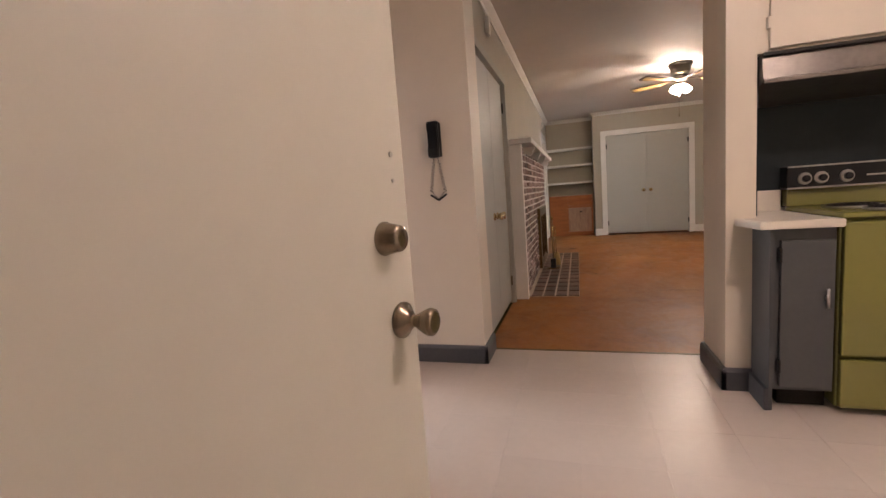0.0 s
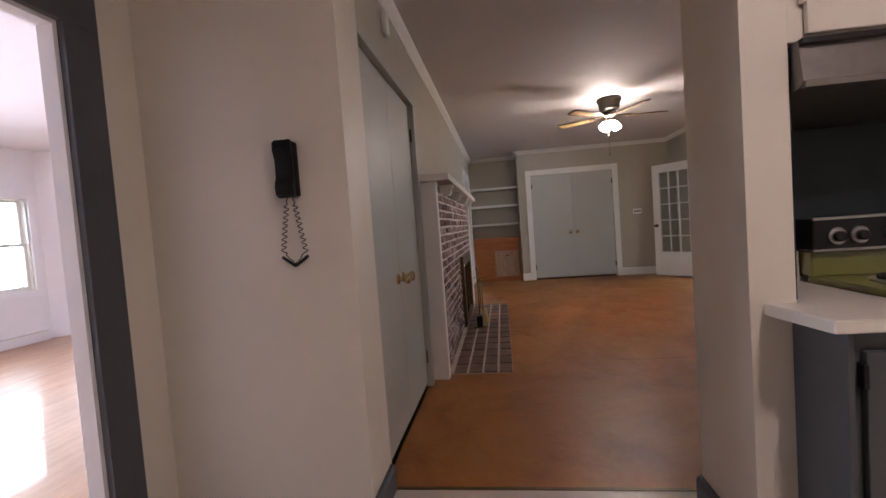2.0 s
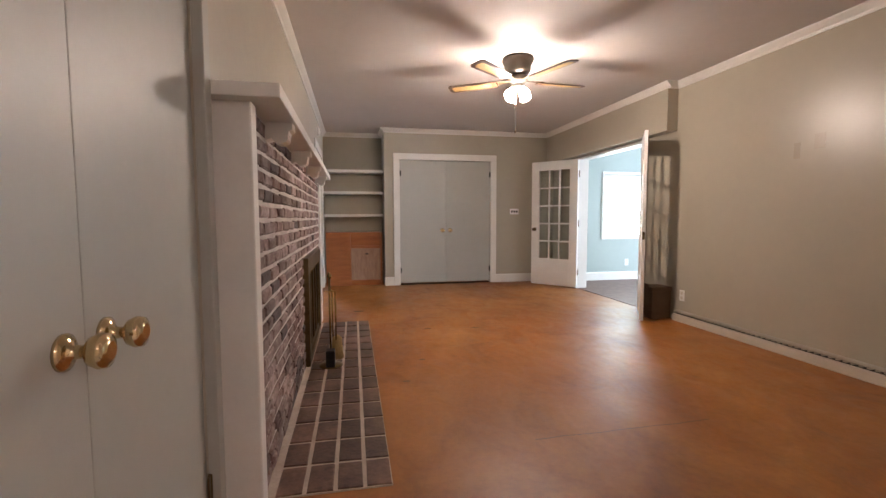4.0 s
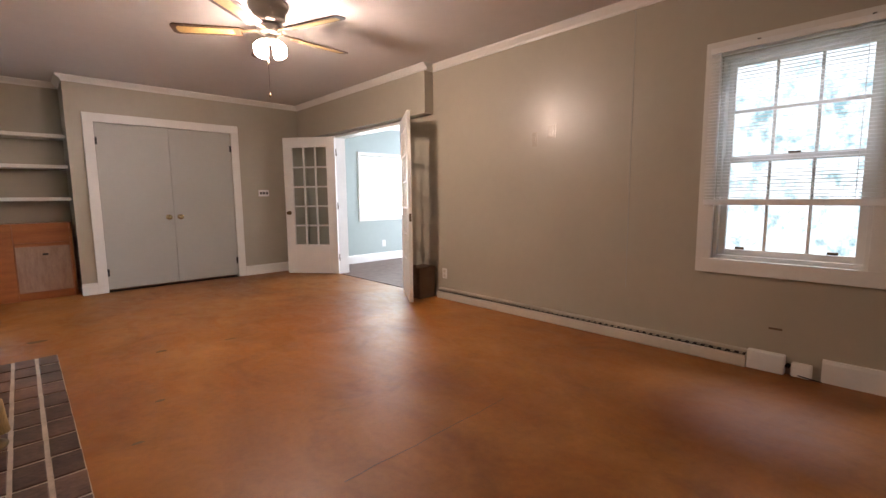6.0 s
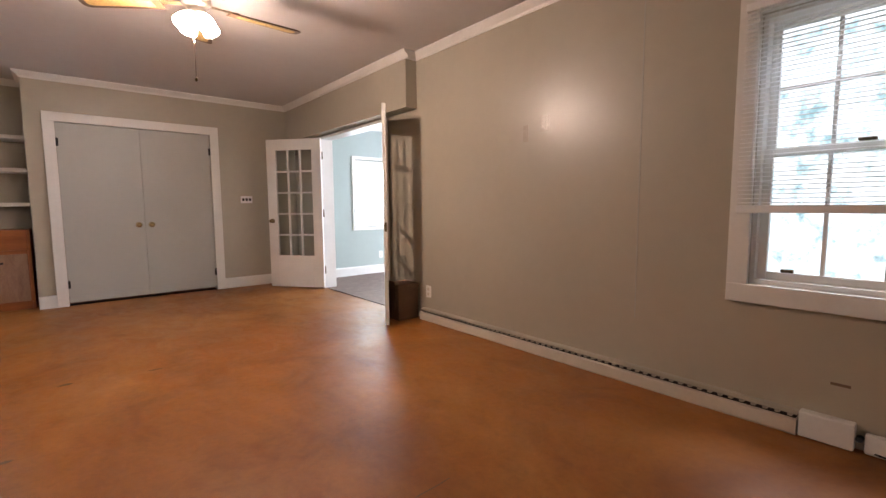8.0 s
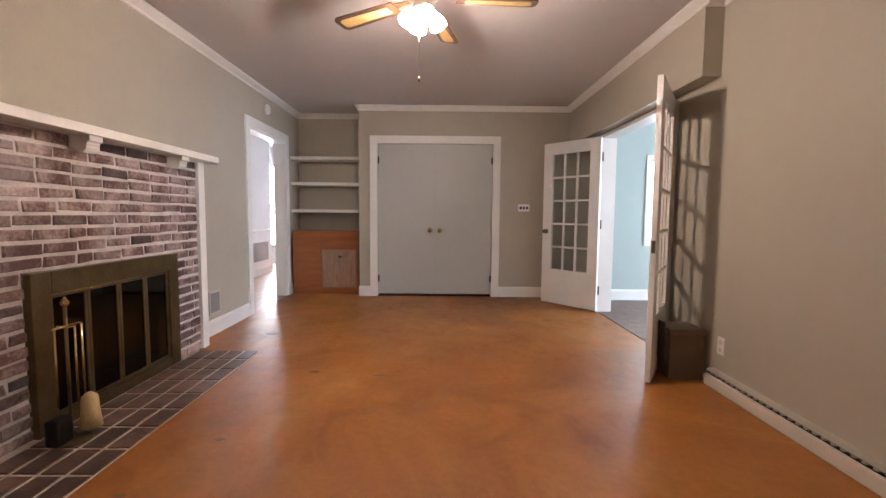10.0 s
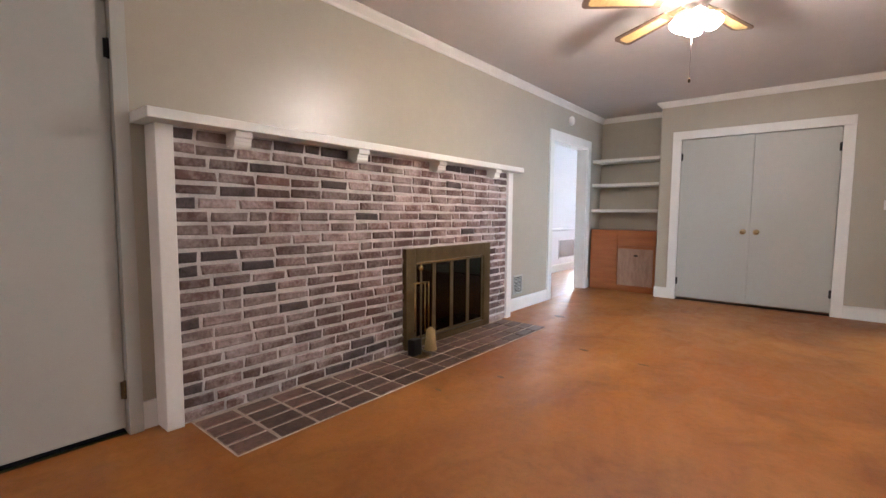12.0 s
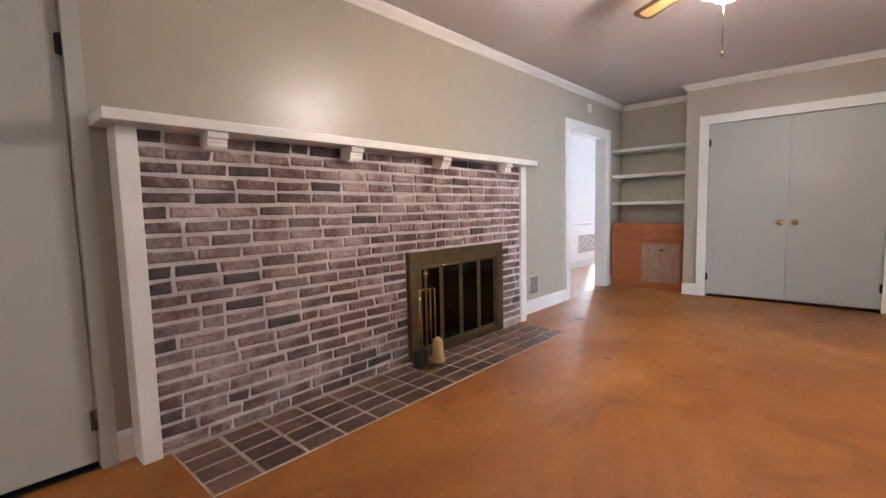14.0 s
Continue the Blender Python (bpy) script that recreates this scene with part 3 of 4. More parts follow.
# ---- blind over the living room window ----
BY0, BY1, BLIND_X = WY0 - 0.055, WY1 + 0.055, EAST - 0.05
blind = thing("window_blind", pose(BLIND_X, (BY0 + BY1) / 2, 2.0), "white thin-slat blind, open, lowered over two thirds of the window", "blind")
part("headrail", boxed(EAST - 0.064, EAST - 0.03, BY0, BY1, 1.985, 2.02), SLAT, blind)
part("bottom_rail", boxed(EAST - 0.062, EAST - 0.032, BY0, BY1, 1.035, 1.072, bevel=0.005), SLAT, blind)
half = (BY1 - BY0) / 2 - 0.002
slat_mesh = mesh_of("slat", prism(bmesh.new(), [(-0.0125, -0.0028), (-0.004, 0.0006), (0.004, 0.0012), (0.0125, -0.0008), (0.0125, -0.0002), (0.004, 0.0018), (-0.004, 0.0012), (-0.0125, -0.0022)], "y", -half, half), SLAT)
for i in range(44):
    ob = new("slat", slat_mesh)
    ob.parent = blind
    ob.matrix_basis = pose(0.003, 0, -0.03 - i * 0.0206)
for y in (BY0 + 0.13, BY1 - 0.13):
    for dx in (-0.0135, 0.0135):
        part("ladder_cord", rod(bmesh.new(), (BLIND_X + 0.003 + dx, y, 1.04), (BLIND_X + 0.003 + dx, y, 1.99), 0.0009, 5), SLAT, blind)
part("tilt_wand", rod(bmesh.new(), (BLIND_X - 0.022, BY1 - 0.06, 1.25), (BLIND_X - 0.022, BY1 - 0.06, 1.985), 0.003, 6), SLAT, blind, "thin clear tilt wand")
for y in (WY0 + 0.06, WY1 - 0.2):
    part("bracket_stub", boxed(EAST - 0.03, EAST - 0.0245, y, y + 0.018, WZ1 + 0.05, WZ1 + 0.06, bevel=0.001), DARK_METAL, blind, "small dark bracket")

# ---- outside ----
structure("ground", GRASS, "lawn and earth outside", "ground", (-60, 60, -60, 60, -0.5, -0.13))
for name, mat, dims in (("backdrop_east", foliage_distance("garden_east", DAY_EAST, (0.22, 0.40, 0.44), 3.2, 0.36, 0.52), (9.5, 9.52, 1.5, 8.4, -0.13, 4.2)),
                        ("backdrop_north", foliage_distance("garden_north", DAY_DEN, (0.28, 0.42, 0.26), 1.1, 0.36, 0.5), (3.0, 8.5, 14.0, 14.02, -0.13, 4.2)),
                        ("backdrop_west", foliage_distance("garden_west", DAY_WEST, (0.5, 0.6, 0.5), 0.7, 0.3, 0.45), (-9.52, -9.5, 3.0, 12.0, -0.13, 4.5)),
                        ("backdrop_hall", foliage_distance("garden_hall", DAY_HALL, (0.5, 0.6, 0.5), 0.7, 0.3, 0.45), (-4.5, 0.5, 17.0, 17.02, -0.13, 4.5))):
    structure(name, mat, "bright blurred garden beyond the glass", "backdrop", dims)


# ---- doors ----
def knob(parent, m, mat=NICKEL, r=0.026, label="round metal door knob"):
    """A door knob with its rose: the axis is local z, away from the door."""
    bm = turned(bmesh.new(), [(0.032, 0.0), (0.032, 0.006), (0.022, 0.012), (0.012, 0.016), (0.011, 0.034), (r * 0.8, 0.042), (r, 0.056), (r * 0.92, 0.068), (r * 0.5, 0.073)], m)
    return part("knob", bm, mat, parent, label)


def hinge(parent, x, y, z, along, mat=DARK_METAL):
    bm = bmesh.new()
    rod(bm, (x, y, z - 0.045), (x, y, z + 0.045), 0.007)
    d = (x - 0.003, x + 0.003, y - 0.018, y + 0.018) if along == "y" else (x - 0.018, x + 0.018, y - 0.003, y + 0.003)
    box(bm, *d, z - 0.042, z + 0.042, 0.001)
    return part("hinge", bm, mat, parent, "dark metal hinge")


EAST_TURN, NORTH_TURN = pose(0, 0, 0, 0, 90, 0), pose(0, 0, 0, 90, 0, 0)
# the double closet next to the fireplace
for a, b, k, h in ((4.004, 4.606, 4.543, 4.004), (4.609, 5.211, 4.672, 5.211)):
    d = thing("closet_door", pose(WEST - 0.01, a, 0.03), "flat sage painted closet door, closed", "door", "closet doors beside the fireplace")
    part("leaf", boxed(WEST - 0.045, WEST - 0.006, a, b, 0.03, 2.015, bevel=0.002), DOOR_SAGE, d)
    knob(d, pose(WEST - 0.006, k, 0.87) @ EAST_TURN, BRIGHT, 0.031, "round polished brass knob")
    for z in (0.22, 1.81):
        hinge(d, WEST + 0.004, h, z, "y", BRASS_OLD if z < 1 else DARK_METAL)
# thin black sheet as painted shade below the doors
structure("closet_gap_shade", GAP_SHADE, "black strip painting the shade under the closet doors", "gap", (WEST - 0.12, WEST - 0.03, 4.0, 5.215, 0.0, 0.004))
# the double closet in the end wall
for a, b, k, h in ((0.829, 1.5785, 1.515, 0.829), (1.5815, 2.331, 1.645, 2.331)):
    d = thing("closet_door", pose(a, NORTH + 0.01, 0.03), "flat sage painted closet door, closed, in the end wall", "door", "closet doors in the end wall")
    part("leaf", boxed(a, b, NORTH + 0.004, NORTH + 0.042, 0.035, 2.01, bevel=0.002), DOOR_SAGE, d)
    knob(d, pose(k, NORTH + 0.004, 0.885) @ NORTH_TURN, BRIGHT, 0.031, "round polished brass knob")
    for z in (0.24, 1.80):
        hinge(d, h, NORTH - 0.004, z, "x")
# same painted shade below the end wall doors
structure("closet_floor_gap", GAP_SHADE, "black strip painting the shade under the end wall closet", "gap", (0.825, 2.335, NORTH + 0.02, NORTH + 0.12, 0.0, 0.004))


def french_door(m, label, flip=1, knobs=True):
    """A glazed door, hinge edge on local z, leaf along +x, with three by five panes."""
    d = thing("french_door", m, label, "door", "pair of french doors")
    w, h, t = 0.775, 1.955, 0.036
    st, bot, top = 0.13, 0.42, 0.14
    bm = bmesh.new()
    for dims in ((0, st, 0.0, h), (w - st, w, 0.0, h), (st, w - st, 0.0, bot), (st, w - st, h - top, h)):
        box(bm, dims[0], dims[1], -t / 2, t / 2, dims[2] + 0.015, dims[3] + 0.015, 0.002)
    part("leaf", bm, WHITE, d, local=True)
    x0, x1, z0, z1 = st, w - st, bot + 0.015, h - top + 0.015
    for c in (1, 2):
        x = x0 + (x1 - x0) * c / 3
        part("muntin", boxed(x - 0.011, x + 0.011, -0.013, 0.013, z0, z1), WHITE, d, local=True)
    for r in range(1, 5):
        z = z0 + (z1 - z0) * r / 5
        part("muntin", boxed(x0, x1, -0.0125, 0.0125, z - 0.011, z + 0.011), WHITE, d, local=True)
    for c in range(3):
        for r in range(5):
            xa, za = x0 + (x1 - x0) * c / 3, z0 + (z1 - z0) * r / 5
            p = part("pane", box(bmesh.new(), xa + 0.011, xa + (x1 - x0) / 3 - 0.011, -0.002, 0.002, za + 0.011, za + (z1 - z0) / 5 - 0.011), GLASS, d, local=True)
            p.visible_shadow = False
    part("latch_plate", boxed(w - 0.0015, w + 0.0015, -0.012, 0.012, 0.86, 0.94, bevel=0.0005), BRASS_OLD, d, "dull brass latch plate", local=True)
    for side in (0, 180) if knobs else ():
        bm = turned(bmesh.new(), [(0.03, 0.0), (0.03, 0.005), (0.011, 0.012), (0.011, 0.03), (0.024, 0.04), (0.025, 0.052), (0.014, 0.06)], pose(w - 0.06, 0, 0.9, 90, 0, 0) @ pose(0, 0, 0, side, 0, 0) @ pose(0, 0, t / 2))
        part("knob", bm, BRASS_OLD, d, "dull brass door knob", local=True)
    for z in (0.25, 1.0, 1.75):
        part("hinge", rod(bmesh.new(), (-0.004, flip * 0.022, z - 0.05), (-0.004, flip * 0.022, z + 0.05), 0.009), BRASS_OLD, d, "dull brass hinge", local=True)
    return d


french_door(pose(3.435, 9.93, 0, 0, 0, 128.5), "white french door with fifteen panes standing open", -1)
french_door(pose(3.435, 8.415, 0, 0, 0, 236.8), "white french door with fifteen panes folded back to the wall", 1, False)

# the entrance door, standing open
entry = thing("entry_door", pose(-0.185, 0.89, 0, 0, 0, 79.0), "flat white painted entrance door standing open", "door")
part("leaf", boxed(0, 0.86, 0.0, 0.042, 0.012, 2.02, bevel=0.003), material("ivory_door_paint", (0.60, 0.585, 0.51), 0.42, vary=0.05, scale=2, bump=0.06), entry, local=True)
bm = turned(bmesh.new(), [(0.029, 0.0), (0.029, 0.005), (0.021, 0.009), (0.017, 0.015), (0.010, 0.018), (0.010, 0.027), (0.018, 0.042), (0.022, 0.052), (0.021, 0.058), (0.016, 0.061)], pose(0.818, 0, 0.874, 90, 0, 0))
part("knob", bm, NICKEL, entry, "tapered worn nickel knob", local=True)
bm = turned(bmesh.new(), [(0.026, 0.0), (0.026, 0.003), (0.024, 0.007), (0.020, 0.028), (0.018, 0.031), (0.008, 0.031)], pose(0.79, 0, 1.008, 90, 0, 0))
part("deadbolt", bm, NICKEL, entry, "round worn nickel deadbolt", local=True)
for z, r in ((1.135, 0.0045), (1.095, 0.003)):
    part("filler_spot", turned(bmesh.new(), [(r, 0), (r, 0.0015)], pose(0.825, 0, z, 90, 0, 0), 10), DOOR_SAGE, entry, "small grey filled hole", local=True)

# ---- fireplace ----
FY0, FY1, FTOP, FACE = 5.42, 8.475, 1.49, -0.265
fireplace = thing("fireplace", pose(FACE, 6.95, 0), "whitewashed brick fireplace wall with sooty firebox", "fireplace")
OY0, OY1, OZ = 7.03, 8.10, 0.745
for d in ((WEST + 0.001, FACE - 0.009, FY0, OY0, 0, FTOP), (WEST + 0.001, FACE - 0.009, OY1, FY1, 0, FTOP), (WEST + 0.001, FACE - 0.009, OY0, OY1, OZ, FTOP)):
    part("mortar_bed", boxed(*d, bevel=0), MORTAR, fireplace, "pale mortar joints")
part("firebox", boxed(WEST + 0.002, WEST + 0.02, OY0, OY1, 0.004, OZ, bevel=0), SOOT, fireplace, "black sooty firebox")
surround = thing("mantelpiece", pose(WEST, 6.95, 0), "white painted mantel shelf on corbels and slim posts", "mantelpiece")
part("shelf", boxed(WEST, -0.142, 5.28, 8.60, FTOP, 1.538, bevel=0.005), WHITE, surround)
for y0, y1 in ((5.34, 5.42), (8.475, 8.565)):
    part("post", boxed(WEST, -0.246, y0, y1, 0.0, FTOP - 0.001, bevel=0.006), WHITE, surround)
for y in (5.72, 6.52, 7.33, 8.15):
    out = [(FACE, FTOP - 0.002), (-0.155, FTOP - 0.002), (-0.155, FTOP - 0.03), (-0.17, FTOP - 0.036), (-0.172, FTOP - 0.05)]
    for k in range(7):
        a = radians(20 - k * 32)
        out.append((-0.205 + 0.032 * math.cos(a), FTOP - 0.062 + 0.026 * math.sin(a)))
    out += [(FACE, FTOP - 0.075)]
    part("corbel", prism(bmesh.new(), out, "y", y - 0.045, y + 0.045), WHITE, surround, "scrolled white corbel")

fb = thing("fireplace_screen", pose(-0.26, 7.56, 0), "antique brass framed glass fireplace doors", "fireplace screen")
bm = bmesh.new()
for d in ((6.99, 7.10, 0.012, 0.804), (8.04, 8.143, 0.012, 0.804), (7.10, 8.04, 0.69, 0.804), (7.10, 8.04, 0.012, 0.07)):
    box(bm, FACE - 0.02, -0.232, *d, 0.006)
part("frame", bm, BRASS_OLD, fb)
for i in range(4):
    a = 7.10 + i * 0.235
    bm = bmesh.new()
    for d in ((a + 0.002, a + 0.02, 0.075, 0.686), (a + 0.215, a + 0.233, 0.075, 0.686), (a + 0.02, a + 0.215, 0.668, 0.686), (a + 0.02, a + 0.215, 0.075, 0.095)):
        box(bm, -0.265, -0.248, *d, 0.002)
    leaf = part("glass_door", bm, BRASS_OLD, fb)
    part("pane", box(bmesh.new(), -0.259, -0.255, a + 0.02, a + 0.215, 0.095, 0.668), SMOKED, leaf, "smoked glass")
part("rail", rod(bmesh.new(), (-0.236, 7.10, 0.685), (-0.236, 8.04, 0.685), 0.004), BRASS, fb, "thin brass rail")

tools = thing("fireplace_tools", pose(-0.09, 7.0, 0.012), "brass fireplace tool stand with brush, shovel and poker", "fireplace tools")
part("base", turned(bmesh.new(), [(0.085, 0), (0.085, 0.008), (0.06, 0.016), (0.02, 0.024), (0.012, 0.04)], pose(-0.09, 7.0, 0.012)), BRASS_OLD, tools)
part("stem", rod(bmesh.new(), (-0.09, 7.0, 0.03), (-0.09, 7.0, 0.66), 0.007), BRASS_OLD, tools)
part("finial", turned(bmesh.new(), [(0.006, 0), (0.016, 0.012), (0.018, 0.024), (0.01, 0.038), (0.004, 0.05)], pose(-0.09, 7.0, 0.65)), BRASS, tools)
part("hanger", box(rod(bmesh.new(), (-0.09, 6.92, 0.56), (-0.09, 7.08, 0.56), 0.006), -0.13, -0.05, 6.994, 7.006, 0.556, 0.564), BRASS, tools)
for y, x in ((6.93, -0.085), (7.07, -0.075), (7.0, -0.05)):
    part("tool_handle", rod(bmesh.new(), (x, y, 0.2), (x, y, 0.56), 0.005), BRASS, tools, "brass tool handle")
part("brush", turned(bmesh.new(), [(0.012, 0.2), (0.034, 0.18), (0.04, 0.1), (0.048, 0.03), (0.03, 0.028)], pose(-0.045, 7.06, 0.02)), BRISTLE, tools, "straw bristle hearth brush")
part("shovel", boxed(-0.12, -0.055, 6.885, 6.975, 0.03, 0.15, bevel=0.012), DARK_METAL, tools, "black iron shovel")

# ---- alcove ----
for z in (1.845, 1.497, 1.130):
    s = thing("wall_shelf", pose(0.08, 11.2, z), "thick white painted shelf fixed in the alcove", "shelf", "alcove shelves")
    part("board", boxed(WEST + 0.001, 0.579, 11.05, 11.389, z - 0.02, z + 0.02, bevel=0.004), WHITE, s)
    part("cleat", boxed(WEST + 0.001, WEST + 0.025, 11.08, 11.389, z - 0.05, z - 0.021), SAGE, s)
chest = thing("wooden_cabinet", pose(0.08, 11.0, 0), "low orange pine cabinet with a worn pale flap in the alcove", "cabinet")
CX0, CX1, CY = -0.345, 0.545, 10.97
part("side_panel", boxed(CX0, 0.04, CY, 11.385, 0.0, 0.86, bevel=0.004), PINE, chest)
part("front_rail", boxed(0.0405, 0.5195, CY, 11.385, 0.645, 0.86, bevel=0.004), PINE, chest)
part("side_panel", boxed(0.52, CX1, CY, 11.385, 0.0, 0.86, bevel=0.003), PINE, chest)
part("back_panel", boxed(0.0405, 0.5195, CY + 0.02, 11.385, 0.0, 0.644, bevel=0), PINE, chest)
part("plinth", boxed(0.0405, 0.5195, CY, CY + 0.0195, 0.0, 0.085, bevel=0.003), PINE, chest)
flap = part("flap", boxed(0.048, 0.512, CY + 0.004, CY + 0.018, 0.09, 0.60, bevel=0.003), PALE_WOOD, chest, "worn pale wooden flap")
part("flap_edge", boxed(0.048, 0.512, CY - 0.006, CY + 0.018, 0.602, 0.64, bevel=0.008), PINE, chest)
part("pull", boxed(0.27, 0.32, CY - 0.012, CY + 0.003, 0.50, 0.52, bevel=0.004), DARK_METAL, flap, "small dark pull")

# ---- ceiling fan ----
FX, FY = 1.545, 7.54
fan = thing("ceiling_fan", pose(FX, FY, CEILING), "pewter ceiling fan with cane inset walnut blades and lit glass shades", "ceiling fan")
part("housing", turned(bmesh.new(), [(0.135, -0.001), (0.14, -0.02), (0.13, -0.05), (0.118, -0.06), (0.115, -0.11), (0.10, -0.135), (0.06, -0.15)], pose(FX, FY, CEILING), 36), FAN_METAL, fan)
part("hub", turned(bmesh.new(), [(0.075, -0.15), (0.085, -0.165), (0.085, -0.2), (0.07, -0.215), (0.05, -0.23), (0.06, -0.25), (0.045, -0.275)], pose(FX, FY, CEILING), 30), FAN_METAL, fan)


def rounded(x0, x1, w0, w1, r):
    pts = [(x0, -w0), (x1 - r, -w1)]
    for k in range(1, 6):
        a = radians(-90 + k * 15)
        pts.append((x1 - r + r * math.cos(a), -w1 + r + r * math.sin(a)))
    return pts + [(p[0], -p[1]) for p in pts[::-1]]


for i in range(5):
    turn = pose(FX, FY, CEILING - 0.205, 0, 0, 147 + 72 * i) @ pose(0, 0, 0, 10, 0, 0)
    blade = part("blade", prism(bmesh.new(), rounded(0.19, 0.65, 0.052, 0.066, 0.04), "z", -0.004, 0.004), BLADE_WOOD, fan, "walnut blade", at=PLACE[fan].inverted() @ turn, local=True)
    part("cane_inset", prism(bmesh.new(), rounded(0.24, 0.615, 0.028, 0.04, 0.03), "z", -0.0065, 0.0065), CANE, blade, "woven cane inset", local=True)
    part("blade_iron", prism(bmesh.new(), [(0.07, -0.018), (0.15, -0.014), (0.24, -0.035), (0.24, 0.035), (0.15, 0.014), (0.07, 0.018)], "z", 0.007, 0.013), BRASS_OLD, blade, "dull brass blade iron", local=True)
for i in range(4):
    a = radians(20 + 90 * i)
    m = pose(FX + 0.055 * math.cos(a), FY + 0.055 * math.sin(a), CEILING - 0.275, 0, 0, math.degrees(a)) @ pose(0, 0, 0, 0, 148, 0)
    part("shade", turned(bmesh.new(), [(0.018, 0.0), (0.03, 0.012), (0.043, 0.04), (0.05, 0.075), (0.04, 0.09), (0.018, 0.097)], m, 20), LAMP_GLOW, fan, "lit frosted glass shade")
bulb_data = bpy.data.lights.new("fan_bulb", "POINT")
bulb_data.energy, bulb_data.color, bulb_data.shadow_soft_size = 50.0, (1.0, 0.82, 0.655), 0.028
bulb = new("fan_bulb", bulb_data)
bulb.matrix_basis = pose(FX, FY, CEILING - 0.39)
part("pull_chain", rod(bmesh.new(), (FX - 0.02, FY, CEILING - 0.63), (FX - 0.02, FY, CEILING - 0.29), 0.0015, 6), NICKEL, fan, "thin pull chain")
part("chain_knob", turned(bmesh.new(), [(0.003, 0), (0.008, 0.008), (0.008, 0.016), (0.003, 0.026)], pose(FX - 0.02, FY, CEILING - 0.655), 12), BRASS_OLD, fan)

# ---- east wall fittings ----
heater = thing("baseboard_heater", pose(3.42, 6.3, 0), "long low cream baseboard heater with a slotted top", "heater")
part("cover", prism(bmesh.new(), [(EAST - 0.002, 0.0), (3.40, 0.0), (3.395, 0.012), (3.395, 0.085), (3.41, 0.092), (EAST - 0.002, 0.092)], "y", 4.90, 7.79), HEATER, heater)
part("slot", boxed(3.408, EAST - 0.006, 4.905, 7.785, 0.0925, 0.097, bevel=0), GAP_SHADE, heater, "dark air slot")
part("top_rail", prism(bmesh.new(), [(EAST - 0.002, 0.128), (3.43, 0.128), (3.405, 0.118), (3.405, 0.114), (3.43, 0.122), (EAST - 0.002, 0.122)], "y", 4.90, 7.79), SAGE, heater, "sage painted hood of the heater")
for i in range(58):
    y = 4.92 + i * 0.0493
    part("rib", box(bmesh.new(), 3.41, EAST - 0.004, y, y + 0.018, 0.0975, 0.121), SAGE, heater)
endcap = thing("junction_box", pose(3.42, 4.7, 0), "loose cream heater end cover with a torn corner", "cover")
part("cover", boxed(3.40, EAST - 0.003, 4.70, 4.895, 0.004, 0.135, bevel=0.008), WHITE, endcap)
part("stub", boxed(3.415, EAST - 0.003, 4.57, 4.67, 0.004, 0.10, bevel=0.012), WHITE, endcap, "bent white metal stub")
part("knockout", turned(bmesh.new(), [(0.014, 0), (0.014, 0.03)], pose(3.41, 4.685, 0.07, 0, 90, 0), 12), GAP_SHADE, endcap, "dark knockout hole")
part("cable", rod(bmesh.new(), (3.415, 4.635, 0.02), (3.405, 4.52, 0.012), 0.004), DARK_METAL, endcap, "short dark cable")


def outlet(m, label):
    """A duplex outlet: local z points away from the wall."""
    o = thing("wall_outlet", m, label, "outlet", "wall outlets")
    part("plate", boxed(-0.035, 0.035, -0.057, 0.057, 0, 0.006, bevel=0.003), WHITE, o, local=True)
    for s in (-0.025, 0.025):
        part("socket", turned(bmesh.new(), [(0.016, 0.006), (0.016, 0.0085)], pose(0, s, 0), 16), HEATER, o, local=True)
    return o


outlet(pose(EAST, 7.73, 0.27, 90, 0, -90), "ivory duplex outlet on the sage wall")
outlet(pose(4.79, 10.69, 0.30, 90, 0, 0), "white duplex outlet in the next room")
outlet(pose(-5.75, 7.96, 0.38, 90, 0, 48.7), "white duplex outlet under the bay window")
patch_paint = material("gloss_patch_paint", (0.43, 0.385, 0.297), 0.24, vary=0.06, scale=12, bump=1.0, bump_scale=22)
for y, z, w, h in ((6.57, 1.60, 0.05, 0.12), (6.40, 1.65, 0.08, 0.11)):
    p = thing("wall_patch", pose(EAST, y, z), "glossy filler patch where a wall lamp was removed", "patch", "wall patches")
    part("filler", boxed(EAST - 0.0032, EAST - 0.0005, y - w / 2, y + w / 2, z - h / 2, z + h / 2, bevel=0.0012), patch_paint, p)
    part("bare_spot", boxed(EAST - 0.0048, EAST - 0.0032, y - w / 5, y + w / 4, z - h / 4, z + h / 3, bevel=0.0006), patch_paint, p, "shiny filler ridge")
mark = thing("wall_scuff", pose(EAST, 4.77, 0.27), "dark scuff above the baseboard", "scuff")
part("smear", boxed(EAST - 0.002, EAST - 0.0004, 4.73, 4.80, 0.262, 0.275, bevel=0.0006), CARTON, mark)
seam = structure("wall_seam", DOOR_SAGE, "thin raised seam in the wall", "seam", (EAST - 0.003, EAST - 0.0004, 5.712, 5.717, 0.40, CEILING - 0.07))

carton = thing("storage_box", pose(3.30, 7.98, 0), "brown box tucked behind the open door", "box")
part("body", boxed(3.20, 3.43, 7.86, 8.06, 0.0, 0.30, bevel=0.006), CARTON, carton)
part("lid", boxed(3.19, 3.435, 7.85, 8.07, 0.30, 0.345, bevel=0.008), CARTON, carton)
part("flap", boxed(3.18, 3.19, 7.90, 8.0, 0.12, 0.375, bevel=0.002), CARTON, carton)

